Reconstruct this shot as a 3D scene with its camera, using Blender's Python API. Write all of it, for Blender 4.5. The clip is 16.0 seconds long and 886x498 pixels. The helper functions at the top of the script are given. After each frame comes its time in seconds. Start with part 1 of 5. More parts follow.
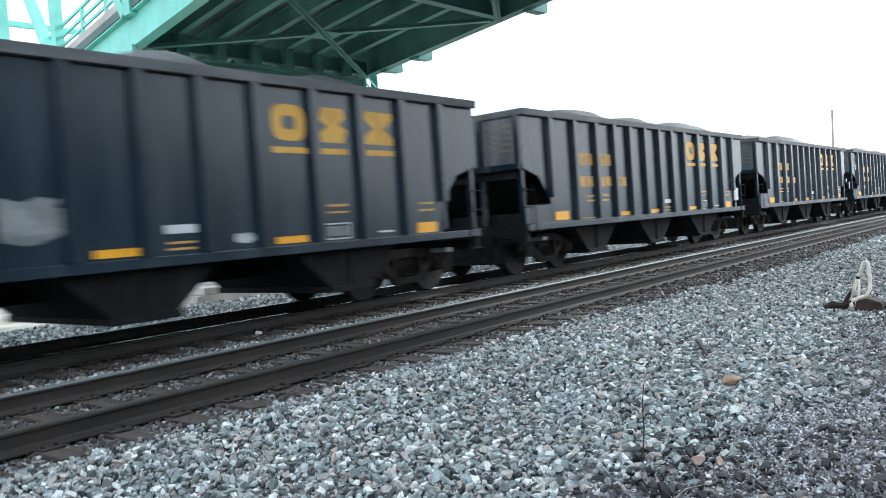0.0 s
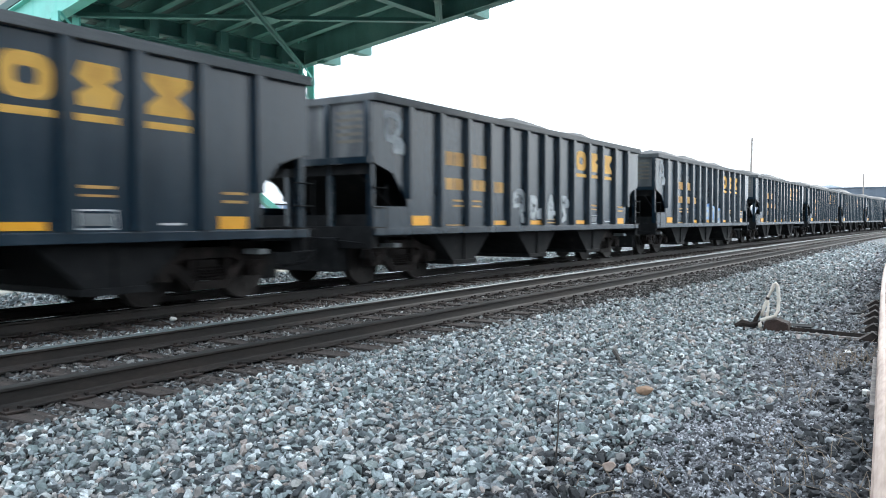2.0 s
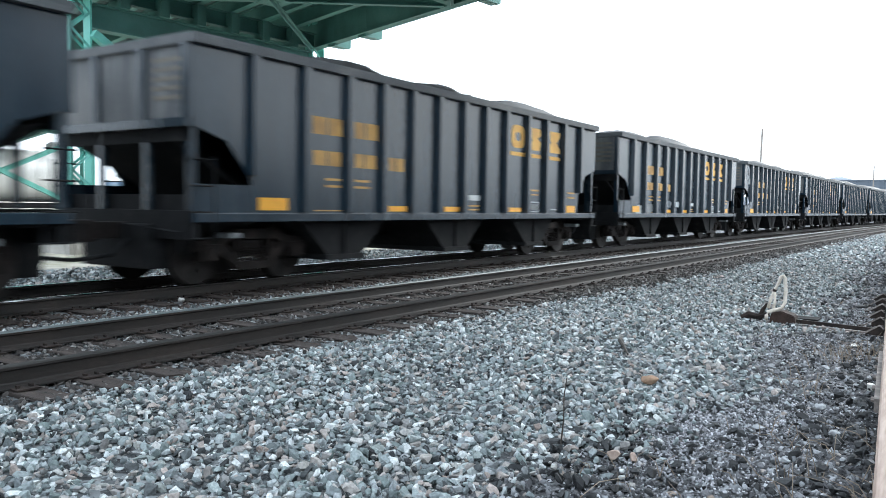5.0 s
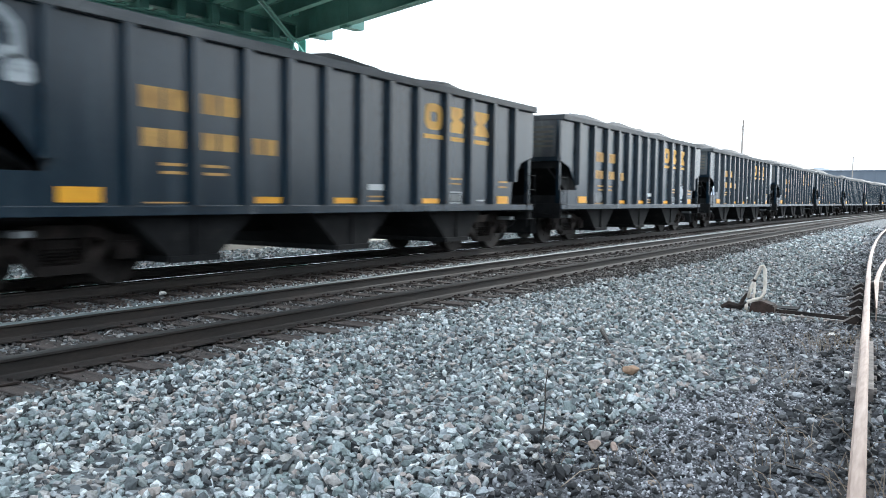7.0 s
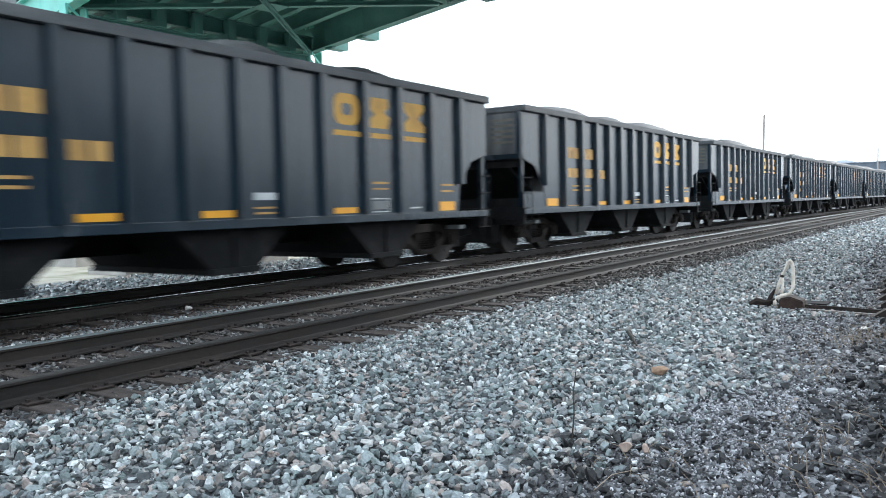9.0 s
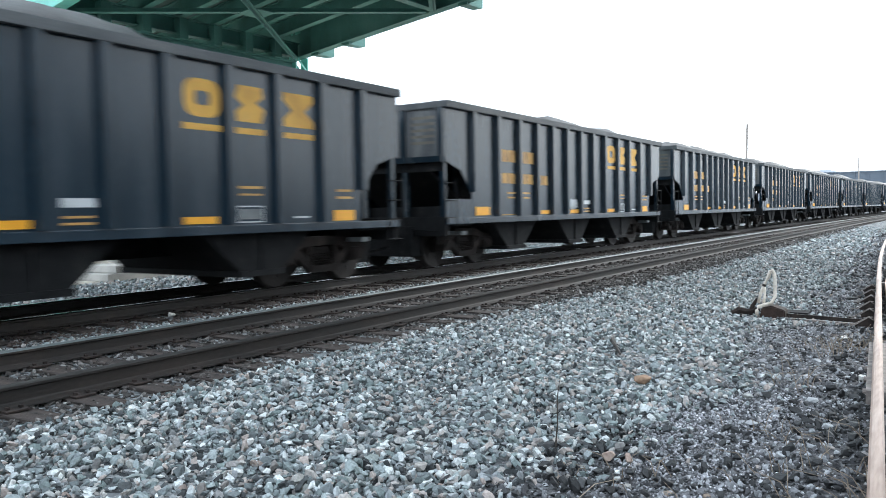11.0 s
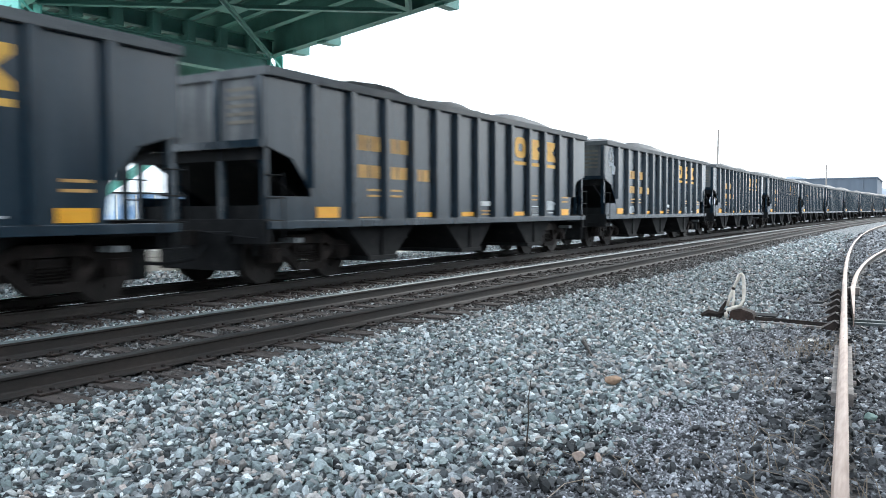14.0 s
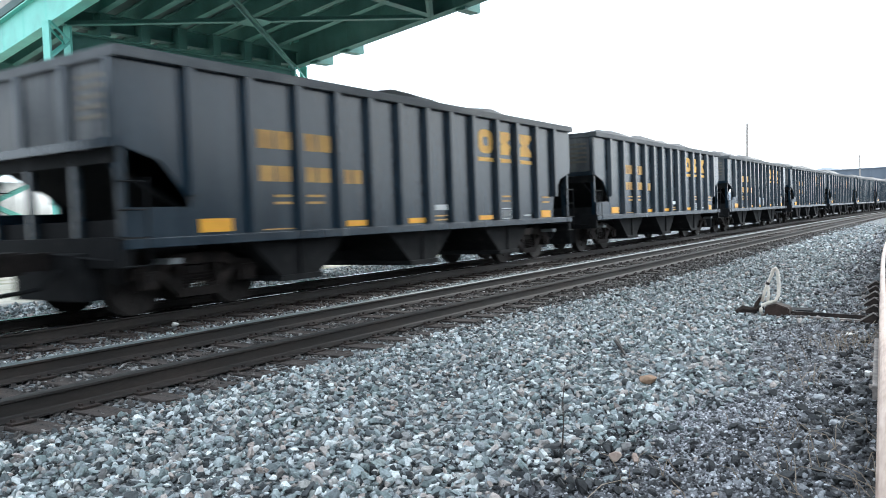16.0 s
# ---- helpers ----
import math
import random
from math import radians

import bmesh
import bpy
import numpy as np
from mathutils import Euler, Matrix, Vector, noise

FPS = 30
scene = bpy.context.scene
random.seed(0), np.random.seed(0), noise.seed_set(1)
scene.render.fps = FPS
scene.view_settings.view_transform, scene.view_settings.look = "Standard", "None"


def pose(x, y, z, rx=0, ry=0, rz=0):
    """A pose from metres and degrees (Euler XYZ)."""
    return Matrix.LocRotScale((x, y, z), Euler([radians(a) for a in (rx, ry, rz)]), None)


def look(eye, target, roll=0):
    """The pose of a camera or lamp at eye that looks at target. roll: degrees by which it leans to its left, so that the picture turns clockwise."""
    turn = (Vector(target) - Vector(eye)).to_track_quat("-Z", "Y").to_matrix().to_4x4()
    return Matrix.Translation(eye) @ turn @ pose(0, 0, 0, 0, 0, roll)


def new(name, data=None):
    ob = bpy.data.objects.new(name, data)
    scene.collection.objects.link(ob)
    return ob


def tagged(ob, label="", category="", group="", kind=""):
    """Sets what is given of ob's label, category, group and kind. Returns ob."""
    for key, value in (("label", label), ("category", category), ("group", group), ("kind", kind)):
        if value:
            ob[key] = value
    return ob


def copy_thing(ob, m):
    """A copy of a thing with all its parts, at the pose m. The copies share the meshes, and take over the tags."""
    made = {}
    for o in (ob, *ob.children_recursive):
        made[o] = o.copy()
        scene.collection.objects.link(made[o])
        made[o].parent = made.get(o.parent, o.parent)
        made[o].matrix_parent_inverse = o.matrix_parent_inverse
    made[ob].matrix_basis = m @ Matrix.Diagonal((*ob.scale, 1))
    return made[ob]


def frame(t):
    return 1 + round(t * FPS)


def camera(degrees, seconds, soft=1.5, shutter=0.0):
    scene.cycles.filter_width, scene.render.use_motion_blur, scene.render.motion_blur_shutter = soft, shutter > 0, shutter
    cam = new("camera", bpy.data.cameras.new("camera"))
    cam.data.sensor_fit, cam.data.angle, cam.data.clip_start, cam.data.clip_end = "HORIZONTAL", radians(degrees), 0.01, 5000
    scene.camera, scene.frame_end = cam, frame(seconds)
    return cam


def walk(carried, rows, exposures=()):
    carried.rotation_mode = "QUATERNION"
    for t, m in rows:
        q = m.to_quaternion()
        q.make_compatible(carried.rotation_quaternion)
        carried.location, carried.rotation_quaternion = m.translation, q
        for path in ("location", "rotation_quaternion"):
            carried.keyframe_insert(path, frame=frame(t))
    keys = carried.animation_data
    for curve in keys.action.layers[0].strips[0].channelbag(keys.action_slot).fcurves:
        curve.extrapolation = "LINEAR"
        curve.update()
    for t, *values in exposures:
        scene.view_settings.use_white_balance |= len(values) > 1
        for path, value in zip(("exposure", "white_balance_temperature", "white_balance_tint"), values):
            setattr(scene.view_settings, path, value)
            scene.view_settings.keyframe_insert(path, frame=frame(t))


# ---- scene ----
# World: y runs along the railway, x to the right of it, z up from the tops of the ties.
PATH = [  # seconds, x, y, z, heading (clockwise from +y), tilt, lean
    (0.0, 0.039, -0.030, 1.407, -38.616, -1.877, -4.145),
    (0.5, 0.002, -0.019, 1.371, -38.485, -2.778, -1.047),
    (1.0, 0.010, -0.001, 1.379, -35.316, -2.039, -1.261),
    (1.5, 0.002, 0.015, 1.385, -32.763, -1.186, -0.739),
    (2.0, 0.004, 0.007, 1.379, -33.232, -2.063, -0.175),
    (2.5, 0.014, -0.010, 1.389, -33.728, -3.684, -0.187),
    (3.0, 0.018, -0.008, 1.389, -34.625, -3.390, -1.073),
    (3.5, 0.007, -0.003, 1.390, -33.769, -3.057, -0.367),
    (6.0, 0.001, -0.032, 1.385, -33.933, -3.203, 1.147),
    (6.5, 0.027, -0.011, 1.381, -34.280, -3.510, -0.030),
    (7.0, 0.015, -0.017, 1.391, -32.494, -3.724, 0.637),
    (7.5, 0.002, -0.016, 1.381, -33.249, -3.952, 0.650),
    (8.0, 0.018, -0.020, 1.391, -33.496, -4.840, -0.352),
    (8.5, 0.029, -0.025, 1.397, -34.660, -4.191, -2.259),
    (9.0, 0.003, -0.003, 1.384, -34.106, -3.227, -1.391),
    (11.5, 0.013, -0.008, 1.400, -32.620, -2.626, -1.344),
    (12.0, 0.016, -0.000, 1.397, -32.208, -2.439, -1.642),
    (12.5, 0.008, 0.006, 1.391, -31.902, -2.299, -1.378),
    (13.0, 0.001, 0.004, 1.383, -30.318, -2.981, -0.278),
    (13.5, 0.007, 0.004, 1.388, -30.423, -2.722, -0.408),
    (14.0, 0.006, 0.002, 1.386, -31.069, -2.724, -0.250),
    (14.5, 0.000, -0.000, 1.386, -31.583, -2.612, -0.243),
    (15.0, 0.021, -0.002, 1.387, -31.724, -2.650, -0.793),
    (15.5, 0.021, -0.005, 1.393, -32.072, -2.402, -1.206),
    (16.0, 0.008, -0.006, 1.385, -33.167, -2.367, -2.154),
]


def aim(x, y, z, heading, tilt, lean):
    h, t = radians(heading), radians(tilt)
    way = Vector((math.sin(h) * math.cos(t), math.cos(h) * math.cos(t), math.sin(t)))
    eye = Vector((x, y, z))
    return look(eye, eye + way, lean)


cam = camera(59.02, 16.0, soft=0.9, shutter=0.3)
walk(cam, [(r[0], aim(*r[1:])) for r in PATH], [(0.0, 1.0, 5800, 5), (16.0, 1.0, 5800, 5)])

# ---- light: a bright overcast sky, sun veiled ahead and to the right of the line ----
SUN_EL, SUN_AZ = 36.0, 22.0
world = bpy.data.worlds.new("sky")
scene.world = world
world.use_nodes = True
wn, wl = world.node_tree.nodes, world.node_tree.links
bg = wn["Background"]
sky = wn.new("ShaderNodeTexSky")
sky.sky_type, sky.sun_disc = "NISHITA", False
sky.sun_elevation, sky.sun_rotation = radians(SUN_EL), radians(SUN_AZ)
sky.dust_density, sky.air_density, sky.ozone_density = 6.0, 1.0, 1.0
cloud = wn.new("ShaderNodeMixRGB")
cloud.inputs[0].default_value = 0.82
cloud.inputs[2].default_value = (9.3, 9.6, 9.9, 1)
wl.new(sky.outputs[0], cloud.inputs[1])
wl.new(cloud.outputs[0], bg.inputs[0])
bg.inputs[1].default_value = 0.132
sun_data = bpy.data.lights.new("sun", "SUN")
sun_data.energy, sun_data.angle, sun_data.color = 1.5, radians(11), (1.0, 0.95, 0.88)
sun = new("sun", sun_data)
sh, se = radians(SUN_AZ), radians(SUN_EL)
sun.matrix_world = look((40 * math.sin(sh), 40 * math.cos(sh), 30), (0, 0, 30 - 40 * math.tan(se)))


# ---- materials ----
def nodes_of(name):
    m = bpy.data.materials.new(name)
    m.use_nodes = True
    return m, m.node_tree.nodes, m.node_tree.links, m.node_tree.nodes["Principled BSDF"]


def ramp_of(N, stops):
    r = N.new("ShaderNodeValToRGB")
    e = r.color_ramp.elements
    while len(e) < len(stops):
        e.new(0.5)
    for k, (p, c) in enumerate(stops):
        e[k].position, e[k].color = p, (*c, 1)
    return r


def mat(name, stops, scale=3.0, rough=0.6, metal=0.0, bump=0.2, fine=40.0, stretch=(1, 1, 1), spec=0.5, rvar=0.15, sheen=0.0):
    """Two scales of noise: stains choose the colour, grain breaks it and gives relief."""
    m, N, L, P = nodes_of(name)
    tc, mp = N.new("ShaderNodeTexCoord"), N.new("ShaderNodeMapping")
    mp.inputs["Scale"].default_value = stretch
    L.new(tc.outputs["Object"], mp.inputs[0])
    big, small = N.new("ShaderNodeTexNoise"), N.new("ShaderNodeTexNoise")
    big.inputs["Scale"].default_value, big.inputs["Detail"].default_value = scale, 6
    small.inputs["Scale"].default_value, small.inputs["Detail"].default_value = fine, 4
    L.new(mp.outputs[0], big.inputs["Vector"])
    L.new(mp.outputs[0], small.inputs["Vector"])
    mix = N.new("ShaderNodeMath")
    mix.operation = "MULTIPLY_ADD"
    L.new(small.outputs["Fac"], mix.inputs[0])
    mix.inputs[1].default_value = 0.35
    L.new(big.outputs["Fac"], mix.inputs[2])
    sub = N.new("ShaderNodeMath")
    sub.operation = "SUBTRACT"
    L.new(mix.outputs[0], sub.inputs[0])
    sub.inputs[1].default_value = 0.175
    r = ramp_of(N, stops)
    L.new(sub.outputs[0], r.inputs[0])
    L.new(r.outputs[0], P.inputs["Base Color"])
    rr = N.new("ShaderNodeMapRange")
    rr.inputs["To Min"].default_value, rr.inputs["To Max"].default_value = max(0.03, rough - rvar), min(1, rough + rvar)
    L.new(big.outputs["Fac"], rr.inputs["Value"])
    L.new(rr.outputs[0], P.inputs["Roughness"])
    P.inputs["Metallic"].default_value = metal
    P.inputs["Specular IOR Level"].default_value = spec
    P.inputs["Sheen Weight"].default_value, P.inputs["Sheen Roughness"].default_value = sheen, 0.28
    if bump:
        b = N.new("ShaderNodeBump")
        b.inputs["Strength"].default_value, b.inputs["Distance"].default_value = bump, 0.01
        L.new(small.outputs["Fac"], b.inputs["Height"])
        L.new(b.outputs[0], P.inputs["Normal"])
    return m


def island_mat(name, stops, rough=0.85, grain=60.0):
    """Loose stones: every stone its own tone, with a fine grain."""
    m, N, L, P = nodes_of(name)
    g = N.new("ShaderNodeNewGeometry")
    r = ramp_of(N, stops)
    r.color_ramp.interpolation = "LINEAR"
    L.new(g.outputs["Random Per Island"], r.inputs[0])
    n = N.new("ShaderNodeTexNoise")
    n.inputs["Scale"].default_value, n.inputs["Detail"].default_value = grain, 5
    L.new(g.outputs["Position"], n.inputs["Vector"])
    mr = N.new("ShaderNodeMapRange")
    mr.inputs["From Min"].default_value, mr.inputs["From Max"].default_value = 0.3, 0.7
    mr.inputs["To Min"].default_value, mr.inputs["To Max"].default_value = 0.72, 1.28
    L.new(n.outputs["Fac"], mr.inputs["Value"])
    mul = N.new("ShaderNodeMixRGB")
    mul.blend_type, mul.inputs[0].default_value = "MULTIPLY", 1.0
    L.new(r.outputs[0], mul.inputs[1])
    L.new(mr.outputs[0], mul.inputs[2])
    L.new(mul.outputs[0], P.inputs["Base Color"])
    P.inputs["Roughness"].default_value = rough
    b = N.new("ShaderNodeBump")
    b.inputs["Strength"].default_value, b.inputs["Distance"].default_value = 0.5, 0.006
    L.new(n.outputs["Fac"], b.inputs["Height"])
    L.new(b.outputs[0], P.inputs["Normal"])
    return m


def ground_mat():
    """Ballast by the tracks, dark cindery dirt by the spur, sandy grass beyond the railway."""
    m, N, L, P = nodes_of("ground_mix")
    g, sep = N.new("ShaderNodeNewGeometry"), N.new("ShaderNodeSeparateXYZ")
    L.new(g.outputs["Position"], sep.inputs[0])
    wob = N.new("ShaderNodeTexNoise")
    wob.inputs["Scale"].default_value, wob.inputs["Detail"].default_value = 0.9, 6
    L.new(g.outputs["Position"], wob.inputs["Vector"])
    vor = N.new("ShaderNodeTexVoronoi")
    vor.inputs["Scale"].default_value = 17
    L.new(g.outputs["Position"], vor.inputs["Vector"])
    vs = N.new("ShaderNodeSeparateColor")
    L.new(vor.outputs["Color"], vs.inputs[0])
    # Darker than the loose stones: shadow and dirt between them are coloured in.
    stone = ramp_of(N, [(0.0, (0.02, 0.02, 0.022)), (0.35, (0.06, 0.065, 0.068)), (0.7, (0.15, 0.16, 0.165)), (1.0, (0.32, 0.33, 0.33))])
    L.new(vs.outputs[0], stone.inputs[0])
    fine = N.new("ShaderNodeTexNoise")
    fine.inputs["Scale"].default_value, fine.inputs["Detail"].default_value = 26, 8
    L.new(g.outputs["Position"], fine.inputs["Vector"])
    dirt = ramp_of(N, [(0.3, (0.022, 0.022, 0.024)), (0.5, (0.062, 0.060, 0.063)), (0.62, (0.12, 0.118, 0.122)), (0.74, (0.25, 0.245, 0.25))])
    patch = N.new("ShaderNodeTexNoise")
    patch.inputs["Scale"].default_value, patch.inputs["Detail"].default_value = 1.7, 3
    L.new(g.outputs["Position"], patch.inputs["Vector"])
    both = N.new("ShaderNodeMath")
    both.operation = "MULTIPLY_ADD"
    L.new(patch.outputs["Fac"], both.inputs[0])
    both.inputs[1].default_value = 0.6
    L.new(fine.outputs["Fac"], both.inputs[2])
    off = N.new("ShaderNodeMath")
    off.operation = "SUBTRACT"
    L.new(both.outputs[0], off.inputs[0])
    off.inputs[1].default_value = 0.29
    L.new(off.outputs[0], dirt.inputs[0])
    sand = ramp_of(N, [(0.3, (0.26, 0.26, 0.16)), (0.45, (0.48, 0.44, 0.36)), (0.65, (0.62, 0.58, 0.51))])
    L.new(wob.outputs["Fac"], sand.inputs[0])

    def step(lo, hi, amount):
        a = N.new("ShaderNodeMath")
        a.operation = "MULTIPLY_ADD"
        L.new(wob.outputs["Fac"], a.inputs[0])
        a.inputs[1].default_value = amount
        L.new(sep.outputs[0], a.inputs[2])
        r = N.new("ShaderNodeMapRange")
        r.inputs["From Min"].default_value, r.inputs["From Max"].default_value = lo, hi
        L.new(a.outputs[0], r.inputs["Value"])
        return r
    right, left = step(-1.2, -0.5, 2.0), step(-15.2, -14.2, 2.0)
    m1, m2 = N.new("ShaderNodeMixRGB"), N.new("ShaderNodeMixRGB")
    L.new(right.outputs[0], m1.inputs[0])
    L.new(stone.outputs[0], m1.inputs[1])
    L.new(dirt.outputs[0], m1.inputs[2])
    L.new(left.outputs[0], m2.inputs[0])
    L.new(sand.outputs[0], m2.inputs[1])
    L.new(m1.outputs[0], m2.inputs[2])
    L.new(m2.outputs[0], P.inputs["Base Color"])
    P.inputs["Roughness"].default_value = 0.9
    b = N.new("ShaderNodeBump")
    b.inputs["Strength"].default_value, b.inputs["Distance"].default_value = 0.9, 0.03
    L.new(vor.outputs["Distance"], b.inputs["Height"])
    b2 = N.new("ShaderNodeBump")
    b2.inputs["Strength"].default_value, b2.inputs["Distance"].default_value = 0.6, 0.02
    L.new(fine.outputs["Fac"], b2.inputs["Height"])
    L.new(b.outputs[0], b2.inputs["Normal"])
    L.new(b2.outputs[0], P.inputs["Normal"])
    return m


GROUND = ground_mat()
STONE = island_mat("ballast_stone", [(0.0, (0.026, 0.028, 0.030)), (0.10, (0.07, 0.077, 0.08)), (0.18, (0.17, 0.195, 0.20)), (0.26, (0.125, 0.155, 0.15)), (0.34, (0.29, 0.315, 0.33)), (0.42, (0.22, 0.20, 0.185)), (0.50, (0.16, 0.18, 0.19)), (0.58, (0.30, 0.345, 0.345)), (0.66, (0.38, 0.325, 0.295)), (0.74, (0.19, 0.235, 0.23)), (0.82, (0.40, 0.43, 0.44)), (0.94, (0.62, 0.64, 0.63)), (1.0, (0.23, 0.18, 0.155))])
DIRTY = island_mat("oily_ballast", [(0.0, (0.016, 0.0145, 0.0135)), (0.4, (0.045, 0.040, 0.037)), (0.75, (0.09, 0.08, 0.074)), (0.93, (0.17, 0.16, 0.15)), (1.0, (0.36, 0.36, 0.35))])
BROWN = island_mat("rust_brown_ballast", [(0.0, (0.018, 0.013, 0.011)), (0.5, (0.045, 0.032, 0.027)), (0.85, (0.085, 0.064, 0.055)), (0.97, (0.16, 0.14, 0.125)), (1.0, (0.34, 0.33, 0.31))])
CINDER = island_mat("cinder_stone", [(0.0, (0.014, 0.0145, 0.015)), (0.22, (0.032, 0.032, 0.035)), (0.35, (0.09, 0.09, 0.096)), (0.60, (0.155, 0.156, 0.165)), (0.80, (0.24, 0.25, 0.26)), (0.95, (0.44, 0.45, 0.47)), (1.0, (0.24, 0.19, 0.15))])
CHIP = island_mat("pale_stone_chip", [(0.0, (0.06, 0.06, 0.064)), (0.4, (0.18, 0.18, 0.19)), (0.7, (0.34, 0.34, 0.36)), (1.0, (0.58, 0.58, 0.61))])
LUMP = island_mat("coal_lump", [(0.0, (0.010, 0.010, 0.011)), (0.7, (0.022, 0.023, 0.024)), (1.0, (0.045, 0.046, 0.048))], 0.6)
RAIL_SIDE = mat("rusty_rail", [(0.35, (0.011, 0.009, 0.008)), (0.6, (0.024, 0.018, 0.015)), (0.78, (0.045, 0.033, 0.027))], 4, 0.7, 0.1, 0.3, stretch=(1, 0.3, 1))
RAIL_TOP = mat("polished_rail_head", [(0.4, (0.45, 0.45, 0.46)), (0.6, (0.6, 0.6, 0.61))], 2, 0.14, 1.0, 0.03, stretch=(1, 0.05, 1), rvar=0.05)
RAIL_DULL = mat("worn_rail_head", [(0.4, (0.05, 0.06, 0.06)), (0.6, (0.11, 0.125, 0.125))], 2, 0.5, 0.3, 0.05, stretch=(1, 0.05, 1), spec=0.35)
RAIL_RUST = mat("rusted_rail_head", [(0.4, (0.028, 0.027, 0.026)), (0.6, (0.055, 0.053, 0.05))], 2, 0.8, 0.0, 0.1, stretch=(1, 0.05, 1), spec=0.12)
SPUR_TOP = mat("dusty_spur_head", [(0.35, (0.27, 0.185, 0.145)), (0.55, (0.44, 0.33, 0.27)), (0.7, (0.55, 0.44, 0.38))], 5, 0.55, 0.2, 0.1, stretch=(1, 0.1, 1))
TIE = mat("creosote_tie", [(0.3, (0.014, 0.0105, 0.009)), (0.5, (0.036, 0.027, 0.023)), (0.7, (0.08, 0.061, 0.052))], 3, 0.85, 0, 0.8, 30, stretch=(0.25, 2.5, 2.5))
IRON = mat("rust_iron", [(0.35, (0.013, 0.0105, 0.0095)), (0.65, (0.038, 0.028, 0.024))], 8, 0.85, 0.1, 0.3, spec=0.3)
CAR = mat("car_paint", [(0.25, (0.0065, 0.0165, 0.029)), (0.5, (0.011, 0.024, 0.038)), (0.7, (0.023, 0.038, 0.054)), (0.85, (0.05, 0.066, 0.081))], 1.3, 0.23, 0.0, 0.12, 25, stretch=(1, 1.6, 0.35), spec=0.54, rvar=0.1, sheen=0.2)
RIB = mat("car_rib_paint", [(0.3, (0.0075, 0.017, 0.028)), (0.6, (0.0125, 0.0255, 0.0385)), (0.8, (0.042, 0.056, 0.068))], 2.0, 0.24, 0.0, 0.1, 25, stretch=(1, 1, 0.3), spec=0.54, sheen=0.2)
RIM = mat("dusty_top_chord", [(0.3, (0.06, 0.065, 0.07)), (0.6, (0.11, 0.115, 0.12)), (0.8, (0.17, 0.165, 0.16))], 3, 0.7, 0, 0.2, stretch=(1, 0.3, 1))
# Paler than the sides: light on the ends is coloured in, besides dust.
LIT_END = mat("lit_dusty_end_sheet", [(0.3, (0.05, 0.055, 0.06)), (0.5, (0.12, 0.125, 0.13)), (0.7, (0.24, 0.235, 0.23))], 1.6, 0.75, 0, 0.2, stretch=(2.2, 1, 0.4))
# Near-black: shade beneath the cars is put into this iron's colour.
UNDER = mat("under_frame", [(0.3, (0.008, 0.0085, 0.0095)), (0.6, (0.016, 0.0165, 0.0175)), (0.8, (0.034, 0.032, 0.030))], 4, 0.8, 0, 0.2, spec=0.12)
TRUCK = mat("truck_iron", [(0.3, (0.012, 0.010, 0.0095)), (0.6, (0.026, 0.021, 0.019)), (0.8, (0.05, 0.04, 0.036))], 5, 0.8, 0.0, 0.2, spec=0.15)
TREAD = mat("wheel_steel", [(0.4, (0.014, 0.012, 0.011)), (0.7, (0.034, 0.029, 0.027))], 3, 0.6, 0.2, 0.1, spec=0.25)
COAL = mat("coal", [(0.3, (0.012, 0.012, 0.013)), (0.55, (0.035, 0.034, 0.034)), (0.75, (0.075, 0.07, 0.068))], 6, 0.6, 0, 1.0, 14)
YELLOW = mat("yellow_marking", [(0.3, (0.54, 0.29, 0.05)), (0.6, (0.70, 0.40, 0.075)), (0.85, (0.58, 0.36, 0.11))], 3, 0.6, 0, 0.05)
TAN_MARK = mat("faded_tan", [(0.3, (0.11, 0.10, 0.085)), (0.7, (0.20, 0.175, 0.14))], 5, 0.7, 0, 0.05)
FADED = mat("faded_yellow", [(0.3, (0.36, 0.20, 0.06)), (0.6, (0.56, 0.33, 0.095)), (0.85, (0.45, 0.29, 0.13))], 3, 0.65, 0, 0.05)
REFLECT = mat("orange_reflector", [(0.3, (0.75, 0.34, 0.015)), (0.7, (0.85, 0.42, 0.02))], 6, 0.35, 0, 0.05)
WHITE = mat("white_stencil", [(0.3, (0.42, 0.44, 0.45)), (0.7, (0.65, 0.67, 0.68))], 4, 0.6, 0, 0.05)
GREY_MARK = mat("worn_stencil", [(0.3, (0.10, 0.11, 0.115)), (0.7, (0.22, 0.23, 0.24))], 4, 0.65, 0, 0.05)
TAG_WHITE = mat("white_spray_paint", [(0.35, (0.10, 0.12, 0.14)), (0.5, (0.33, 0.36, 0.38)), (0.65, (0.5, 0.53, 0.55))], 2.2, 0.5, 0, 0.05)
TAG_BLUE = mat("blue_spray_paint", [(0.35, (0.07, 0.16, 0.36)), (0.5, (0.20, 0.35, 0.64)), (0.62, (0.48, 0.62, 0.80))], 2.6, 0.5, 0, 0.05)
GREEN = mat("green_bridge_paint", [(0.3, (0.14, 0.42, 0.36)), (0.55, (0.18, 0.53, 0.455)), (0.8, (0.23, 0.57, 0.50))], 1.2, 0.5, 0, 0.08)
# Same bridge paint darkened for the shade under the deck, with soot.
GREEN_SHADE = mat("shaded_sooty_green", [(0.3, (0.068, 0.17, 0.152)), (0.55, (0.102, 0.25, 0.22)), (0.8, (0.15, 0.295, 0.262))], 1.0, 0.7, 0, 0.1)
# Deck concrete coloured dark and greenish for the same underside shade.
DECK = mat("shaded_sooty_soffit", [(0.3, (0.06, 0.10, 0.10)), (0.7, (0.11, 0.165, 0.16))], 1.0, 0.85, 0, 0.2)
